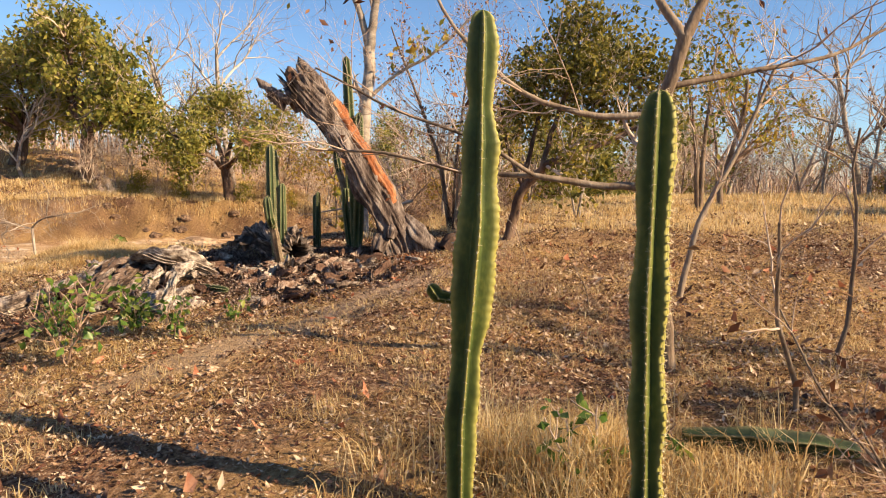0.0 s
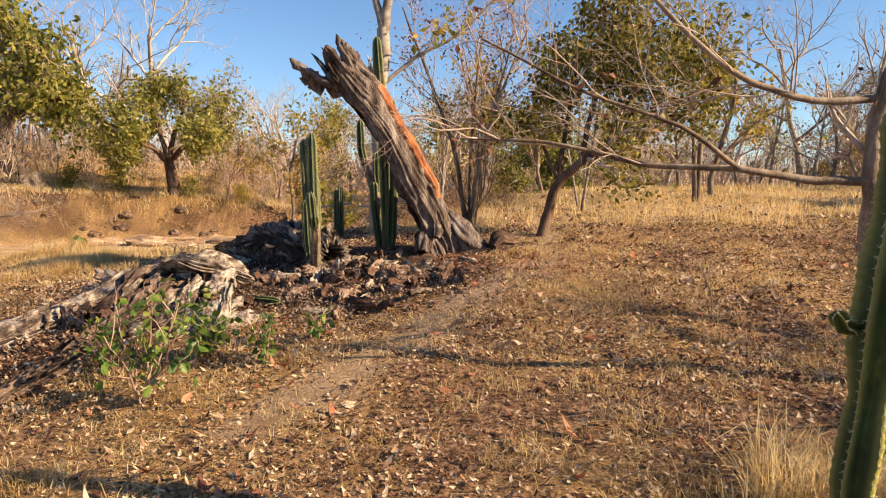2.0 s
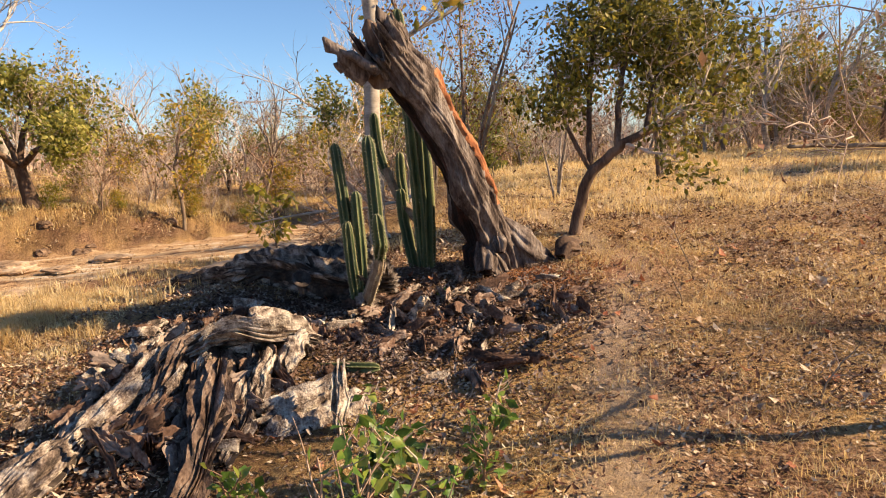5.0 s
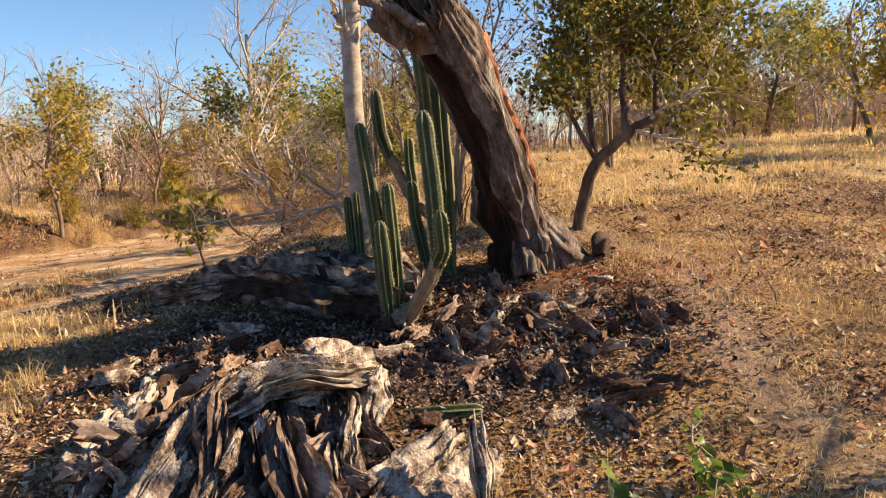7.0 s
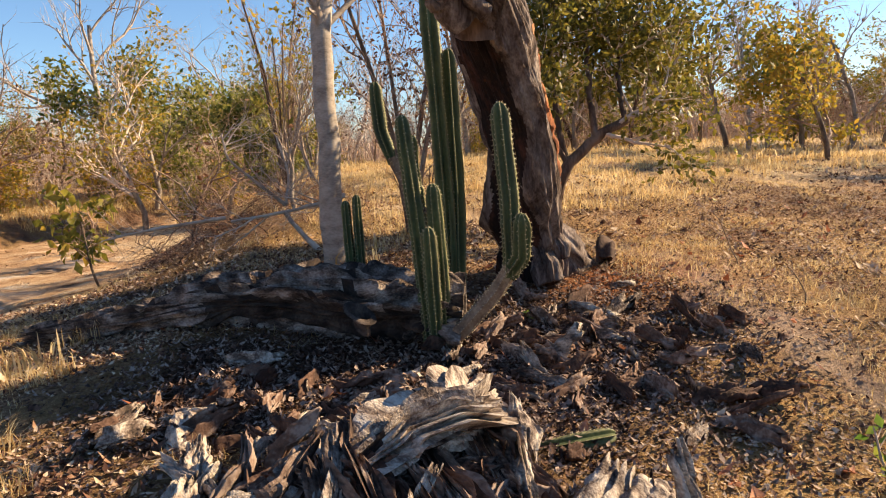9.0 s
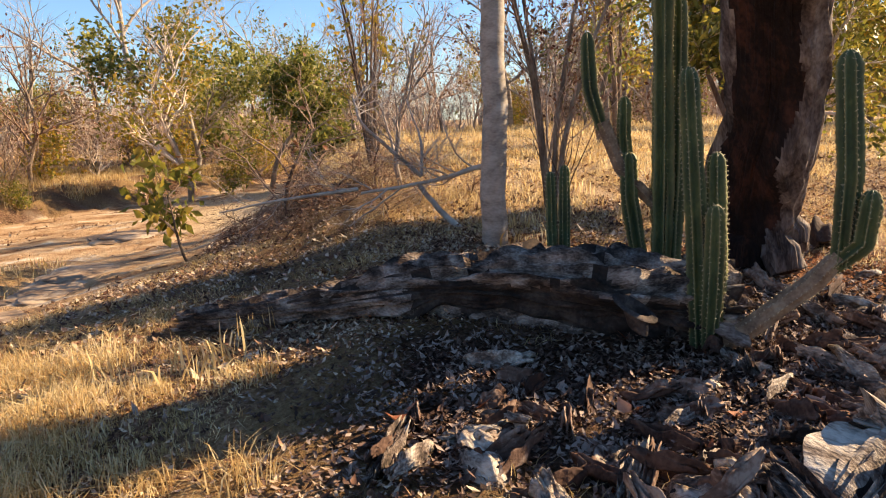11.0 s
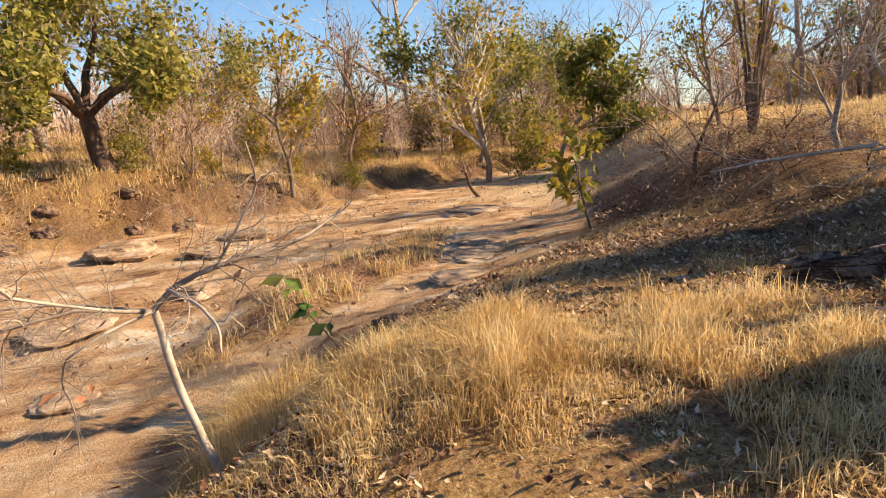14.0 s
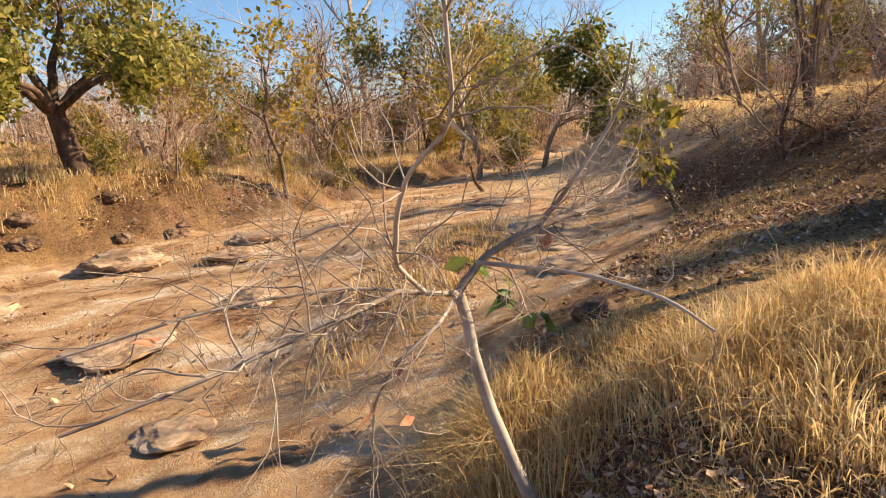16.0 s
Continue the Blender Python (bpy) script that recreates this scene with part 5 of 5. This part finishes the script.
# ---- dead branches and bare bushes ----
SAP = 0.84 - gz(-6.92, 10.98) + 0.04
sap = tree("dead_sapling", -6.92, 10.98, "bare grey sapling with a wide tangle of thin twigs", (0, 0, 1), 1, 0.03, seed=71, wood=M_GREYTWIG, spread=0.85, low=0.15, wild=0.34, category="shrub", limbs=[
    ([(0, 0, -0.12), (-0.07, 0.03, 0.2), (-0.16, 0.08, 0.5), (-0.23, 0.12, SAP + 0.02)], 0.028, 0.021, 1, 0, 0.4),
    ([(-0.23, 0.12, SAP), (-0.11, 0.1, SAP + 0.12), (0.09, 0.02, SAP + 0.2), (0.3, 0.0, SAP + 0.23), (0.6, 0.1, SAP + 0.28), (0.83, 0.24, SAP + 0.38)], 0.018, 0.006, 2, 22, 0.4),
    ([(-0.23, 0.12, SAP), (-0.4, 0.05, SAP + 0.05), (-0.55, -0.02, SAP + 0.1), (-0.8, -0.16, SAP + 0.1), (-1.15, -0.1, SAP + 0.02), (-1.5, 0.0, SAP - 0.06)], 0.012, 0.005, 2, 24, 0.42),
    ([(-0.4, 0.05, SAP + 0.05), (-0.74, -0.39, SAP + 0.27), (-0.77, -0.49, SAP + 0.42), (-0.78, -0.58, SAP + 0.51), (-0.76, -0.74, SAP + 0.6), (-0.8, -0.8, SAP + 0.85)], 0.008, 0.004, 2, 16, 0.33),
    ([(-0.23, 0.12, SAP), (-0.45, -0.1, SAP - 0.01), (-0.62, -0.1, SAP - 0.1), (-0.66, 0.0, SAP - 0.24), (-0.64, 0.1, SAP - 0.42), (-0.66, 0.12, SAP - 0.65)], 0.008, 0.003, 2, 24, 0.3),
    ([(-0.23, 0.12, SAP), (-0.6, 0.25, SAP + 0.08), (-1.0, 0.3, SAP + 0.1), (-1.5, 0.5, SAP + 0.0)], 0.009, 0.004, 2, 18, 0.38),
    ([(-0.15, 0.1, SAP + 0.1), (-0.05, -0.3, SAP + 0.1), (0.0, -0.6, SAP + 0.06), (-0.02, -0.77, SAP + 0.0)], 0.01, 0.004, 2, 4, 0.25),
    ([(0.09, 0.02, SAP + 0.2), (0.2, -0.1, SAP + 0.4), (0.3, -0.2, SAP + 0.6), (0.25, -0.3, SAP + 0.8)], 0.01, 0.004, 2, 12, 0.28)], leaf=M_REDLEAF, leaf_count=7, leaf_size=0.045)

dead_branch = tree("dead_branch", -1.0, 10.6, "fallen dead branch propped on a pale stub, with bare twigs", (0, 0, 1), 1, 0.03, seed=72, wood=M_GREYTWIG, spread=0.8, low=0.1, category="branch", limbs=[
    ([(0.12, -0.28, 0.0), (0.05, -0.05, 0.18), (-0.06, 0.1, 0.42)], 0.034, 0.024, 1, 0, 0.4),
    ([(0.5, -0.2, 0.55), (0.25, 0.0, 0.47), (-0.1, 0.1, 0.42), (-0.5, 0.4, 0.36)], 0.027, 0.013, 2, 8, 0.6),
    ([(-0.06, 0.05, 0.5), (-0.3, 0.2, 0.75), (-0.5, 0.35, 1.0), (-0.45, 0.5, 1.25)], 0.022, 0.008, 2, 7, 0.5),
    ([(-0.06, 0.05, 0.5), (0.1, 0.2, 0.8), (0.1, 0.4, 1.2)], 0.018, 0.007, 2, 6, 0.5),
    ([(-0.6, 0.3, 0.42), (-1.1, 0.8, 0.35), (-1.5, 1.2, 0.25)], 0.02, 0.006, 2, 8, 0.6)])
brush = tree("dead_brush", -0.9, 13.4, "tangled heap of dead brown branches on the bank", (0.2, 0.2, 1), 2.2, 0.03, 3, M_DRYLEAF, 60, 0.05, kids=(10, 5, 4), spread=1.2, shrink=0.75, low=0.0, seed=73, category="brush", rise=-0.04, wood=M_DARKBARK)
for bx, by, bt, bs in ((-0.65, 13.1, 80, 0.6), (-0.8, 12.3, 160, 0.5), (0.3, 13.2, 230, 0.65), (-1.5, 13.2, 300, 0.4), (0.9, 14.4, 20, 0.6), (-0.2, 11.6, 110, 0.45), (0.5, 15.2, 75, 0.6), (-1.1, 14.0, 140, 0.5), (-0.1, 12.6, 15, 0.55), (-0.9, 11.4, 200, 0.45), (0.2, 11.3, 260, 0.4), (-1.6, 12.3, 330, 0.4), (0.9, 12.7, 40, 0.5), (-0.4, 13.8, 190, 0.5), (0.5, 12.2, 100, 0.5), (1.2, 13.5, 290, 0.5), (-0.5, 12.9, 350, 0.55)):
    c = spot(brush, bx, by, bt, bs)
    c.scale.z *= 0.5
leaf_branch = tree("leafy_shrub", -1.9, 14.2, "drooping branch with bright yellow-green leaves over the streambed", (-0.4, 0.1, 1), 1.5, 0.02, 2, M_YELLOWLEAF, 170, 0.09, kids=(6, 4), spread=0.9, seed=74, category="shrub")
stick = tree("driftwood", 0.3, 21.1, "dark forked driftwood on pale sand", (-0.6, -0.2, 0.5), 1.5, 0.05, 2, None, 0, kids=(3, 3), seed=75, wood=M_DARKBARK, category="branch")
for n, (sx, sy, sh) in enumerate(((2.5, 4.0, 1.6), (1.85, 3.25, 1.3), (2.9, 3.4, 1.4), (-0.1, 4.8, 0.45), (1.2, 5.2, 0.5), (0.9, 6.9, 0.6), (0.2, 6.2, 0.35))):
    tree("bare_bush", sx, sy, "thin leafless reddish-brown stem in litter", (0.05, 0, 1), sh * 1.5, 0.016 if sh > 1 else 0.006, 2, None, 0, kids=(4, 3), spread=0.6, shrink=0.4, low=0.4, seed=80 + n, group="bare stems", category="shrub")


# ---- rocks ----
def rock(x, y, size, flat, seed, label, mat=None):
    bm = bmesh.new()
    bmesh.ops.create_icosphere(bm, subdivisions=4, radius=1)
    for v in bm.verts:
        n = v.co.copy()
        v.co *= 1 + 0.35 * fbm(n + Vector((seed, 0, 0)), 1.2, 4)
        v.co.z = (round(v.co.z * 4) / 4 * 0.5 + v.co.z * 0.5) * flat
        v.co *= size
    me = bpy.data.meshes.new("rock")
    bm.to_mesh(me)
    bm.free()
    me.materials.append(mat or M_ROCK)
    ob = new("rock", me)
    ob.location, ob.rotation_euler = (x, y, gz(x, y) + 0.3 * size * flat * (flat < 0.35)), (0, 0, seed)
    return tagged(ob, label, "rock", "rocks of the streambed")


for n, (x, y, s, f) in enumerate(((-7.4, 19.3, 0.55, 0.3), (-6.2, 18.2, 0.35, 0.25), (-4.1, 13.65, 0.36, 0.18), (-3.3, 14.8, 0.5, 0.14), (-2.8, 15.5, 0.65, 0.13), (-8.6, 20.9, 0.22, 0.6), (-7.2, 21.3, 0.2, 0.7), (-1.2, 18.8, 0.6, 0.12), (-5.6, 11.95, 0.13, 0.7), (-6.3, 21.5, 0.25, 0.5), (-8.0, 15.3, 0.4, 0.2), (-6.6, 15.9, 0.3, 0.25), (-5.4, 19.6, 0.45, 0.2), (-9.2, 17.8, 0.5, 0.22), (-7.9, 13.4, 0.25, 0.25))):
    rock(x, y, s, f, n * 1.7, "flat pale sandstone slab in the dry streambed" if f < 0.35 else "weathered grey boulder in the eroded bank", None if f < 0.35 else M_DARKROCK)


random.seed(61)
for n in range(10):
    x = random.uniform(-14, -3)
    y = 21.1 + 0.33 * (x + 8) * (x > -8) + 0.5 * (x + 8) * (x <= -8) + random.uniform(-0.2, 0.9)
    rock(x, y, random.uniform(0.1, 0.22), random.uniform(0.5, 0.8), n * 2.3, "weathered dark clod of earth and roots in the eroded bank", M_DARKROCK)


# ---- grass and litter ----
def strewn(n, x0, x1, y0, y1):
    return np.random.uniform(x0, x1, n), np.random.uniform(y0, y1, n)


def clumped(cx, cy, n, radius):
    """Places in tufts round the given centres."""
    k = np.random.randint(0, len(cx), n)
    r = radius * np.sqrt(np.random.rand(n))
    a = np.random.uniform(0, 6.283, n)
    return cx[k] + r * np.cos(a), cy[k] + r * np.sin(a)


def stuff(name, geo, mat, label, category):
    return tagged(new(name, mesh_of(name, geo[0], geo[1], mat, False)), label, category, kind="stuff")


def joined(geos):
    v, f, n = [], [], 0
    for a, b in geos:
        v.append(a)
        f.append(b + n)
        n += len(a)
    return np.concatenate(v), np.concatenate(f)


np.random.seed(90)
sets = []
# tall golden stand along the bank
for cx, cy, rx, ry, n, h in ((-5.75, 10.5, 0.75, 0.45, 5500, 0.25), (-5.0, 10.1, 0.6, 0.35, 5000, 0.23), (-4.4, 9.95, 0.4, 0.25, 1200, 0.18), (-6.35, 11.2, 0.5, 0.5, 2600, 0.26), (-5.6, 9.9, 1.2, 0.8, 14000, 0.12), (0.75, 2.75, 0.6, 0.5, 3800, 0.34), (-0.05, 2.5, 0.5, 0.35, 500, 0.2), (-6.6, 8.8, 1.5, 1.2, 9000, 0.08), (-4.8, 8.9, 0.9, 0.9, 10000, 0.14), (-6.2, 10.3, 0.9, 0.5, 5000, 0.12), (-3.1, 3.0, 0.9, 0.8, 7000, 0.11), (-6.7, 11.6, 0.4, 0.35, 3000, 0.32)):
    c = np.random.normal(0, 0.55, (90, 2))
    x, y = clumped(cx + c[:, 0] * rx, cy + c[:, 1] * ry, n, 0.13)
    ok = mould_shade(x, y) < np.random.uniform(0.08, 0.5, len(x))
    x, y = x[ok], y[ok]
    sets.append(blades(x, y, h * np.clip(0.75 + 0.4 * waves(x, y, 2.4, 1.0), 0.3, 1.35), 0.0024, 0.9))
# short straw over the whole clearing
gx, gy = strewn(2600, -9, 6.5, 0.8, 14)
keep = (np.array([noise.noise(Vector((a * 0.6, b * 0.6, 4))) for a, b in zip(gx, gy)]) > -0.12) & (bed_distance(gx, gy)[0] > 0.3) & (np.hypot(gx + 1.6, gy - 7.1) > 1.5) & (mould_shade(gx, gy) < np.random.uniform(0.1, 0.6, len(gx)))
gx, gy = gx[keep], gy[keep]
x, y = clumped(gx, gy, 80000, 0.17)
sets.append(blades(x, y, 0.075, 0.002, 1.6))
# straw lying flat between the tufts
x, y = clumped(gx, gy, 80000, 0.45)
sets.append(blades(x, y, 0.03, 0.0017, 4.5))
# tufts on the bank, the island and the far side
gx, gy = strewn(5200, -16, 10, 9, 30)
s, far = bed_distance(gx, gy)
isle = np.hypot((gx + 4.9) * 0.75 + (gy - 14.9) * 0.65, 4.2 * ((gy - 14.9) * 0.75 - (gx + 4.9) * 0.65)) < 2.6
keep = ((far > 0.5) & (s > 0.6)) | isle | ((s > 3.2) & (np.random.rand(len(gx)) < 0.12))
gx, gy = gx[keep], gy[keep]
x, y = clumped(gx, gy, 40000, 0.22)
sets.append(blades(x, y, 0.2, 0.006, 0.8))
# pale straw of the open meadow
gx, gy = strewn(3000, -0.3, 15, 8.5, 21)
keep = (gy + 0.3 * np.clip(gx, 0, 8) > 9.8) & (bed_distance(gx, gy)[0] > 1.5) & (waves(gx, gy, 0.9, 2.2) > -0.7)
x, y = clumped(gx[keep], gy[keep], 42000, 0.25)
sets.append(blades(x, y, 0.15, 0.004, 1.0))
# meadow and woodland floor far off
gx, gy = strewn(5000, -40, 36, 6, 55)
keep = (bed_distance(gx, gy)[0] > 1.0) & (np.hypot(gx + 2, gy - 8) > 11)
x, y = clumped(gx[keep], gy[keep], 50000, 0.5)
sets.append(blades(x, y, 0.24, 0.012, 0.8))
stuff("dry_grass", joined(sets), M_STRAW, "dry golden grass in tufts over the ground", "grass")


def litter(n, x, y, size):
    z = land(x, y) + 0.006 + np.random.exponential(0.008, n)
    a = np.random.uniform(0, 6.283, n)
    tilt = np.random.normal(0, 0.4, (n, 2))
    s = size * np.random.uniform(0.5, 1.5, n)
    fwd = np.stack([np.cos(a), np.sin(a), tilt[:, 0]], 1) * s[:, None]
    side = np.stack([-np.sin(a), np.cos(a), tilt[:, 1]], 1) * (s * np.random.uniform(0.3, 0.6, n))[:, None]
    p = np.stack([x, y, z], 1)
    curl = np.array([0, 0, 1.0]) * (s * np.random.uniform(0.0, 0.5, n))[:, None]
    v = np.stack([p - fwd * 0.5 + curl * 0.6, p + side * 0.5 + curl * 0.3, p + fwd * 0.5 + curl, p - side * 0.5 + curl * 0.3, p], 1).reshape(-1, 3)
    i = np.arange(n)[:, None] * 5
    return v, np.concatenate([i + np.array([[0, 4, 3]]), i + np.array([[0, 1, 4]]), i + np.array([[1, 2, 4]]), i + np.array([[4, 2, 3]])])


np.random.seed(91)
sets = []
for n, x0, x1, y0, y1, size in ((190000, -5, 6, 1.2, 10, 0.026), (26000, -8, 9, 0, 16, 0.05), (16000, 1, 18, 5, 24, 0.075), (22000, -5, 2.0, 9, 15, 0.045), (7000, -6.2, -2.3, 7.2, 10.6, 0.034), (8000, -5.2, -3.2, 4.5, 8, 0.04), (9000, -8.6, -5.5, 8.2, 11, 0.038), (26000, -16, -3, 20.5, 25, 0.06)):
    x, y = strewn(n, x0, x1, y0, y1)
    dens = np.array([noise.noise(Vector((a * 0.9, b * 0.9, 8))) for a, b in zip(x, y)])
    keep = (dens > np.random.uniform(-0.7, 0.25, n)) & (bed_distance(x, y)[0] > 0.2) & (off_path(x, y) > np.random.uniform(0, 0.3, n)) & (((x + 2.1) / 1.75) ** 2 + ((y - 7.35) / 1.2) ** 2 > np.random.uniform(0.7, 1.3, n))
    keep &= mould_shade(x, y) < np.random.uniform(0.1, 0.85, n)
    sets.append(litter(int(keep.sum()), x[keep], y[keep], size))
stuff("leaf_litter", joined(sets), M_LITTER, "dry brown and tan fallen leaves scattered on the ground", "leaf litter")
x, y = strewn(16000, -14, 4, 10, 25)
keep = (bed_distance(x, y)[0] < 0.4) & (np.array([noise.noise(Vector((a * 0.9 + b * 0.5, (b - a) * 1.8, 2))) for a, b in zip(x, y)]) > 0.12)
stuff("streambed_litter", litter(int(keep.sum()), x[keep], y[keep], 0.055), M_LITTER, "dry leaves drifted into hollows of the streambed", "leaf litter")
x, y = strewn(420, -3.5, 4.5, 1.5, 8.5)
stuff("fallen_leaves", litter(420, x, y, 0.085), M_REDLEAF, "large curled reddish-brown fallen leaves", "leaf litter")
x, y = np.random.normal(-1.9, 0.85, 24000), np.random.normal(7.0, 0.55, 24000)
for cx, cy, sx, sy, n in ((-3.1, 8.1, 0.5, 0.4, 5000), (-2.4, 11.3, 0.8, 0.6, 1200)):
    x, y = np.append(x, np.random.normal(cx, sx, n)), np.append(y, np.random.normal(cy, sy, n))
stuff("bark_litter", litter(len(x), x, y, 0.034), M_CHIP, "dark rotten bark flakes round the stump", "bark litter")

# ---- the woods far off ----
np.random.seed(95)
n = 46000
a, r = np.random.uniform(-np.pi, np.pi, n), np.random.uniform(30, 95, n)
x, y = -2 + r * np.sin(a), 8 + r * np.cos(a)
keep = bed_distance(x, y)[0] > 2
x, y, r = x[keep], y[keep], r[keep]
stuff("far_woods", blades(x, y, 1.6 + 0.035 * r, 0.028, 0.4), M_TWIG, "distant leafless grey-brown dry woodland", "woods")
k = np.random.randint(0, len(x), 9000)
c = np.stack([x[k], y[k], land(x[k], y[k]) + np.random.uniform(0.2, 4.0, len(k)) * np.random.rand(len(k))], 1) + np.random.normal(0, 0.5, (len(k), 3))
stuff("far_foliage", leaves_at(c, 0.22), M_YELLOWLEAF, "sparse olive leaves of the distant woodland", "woods")
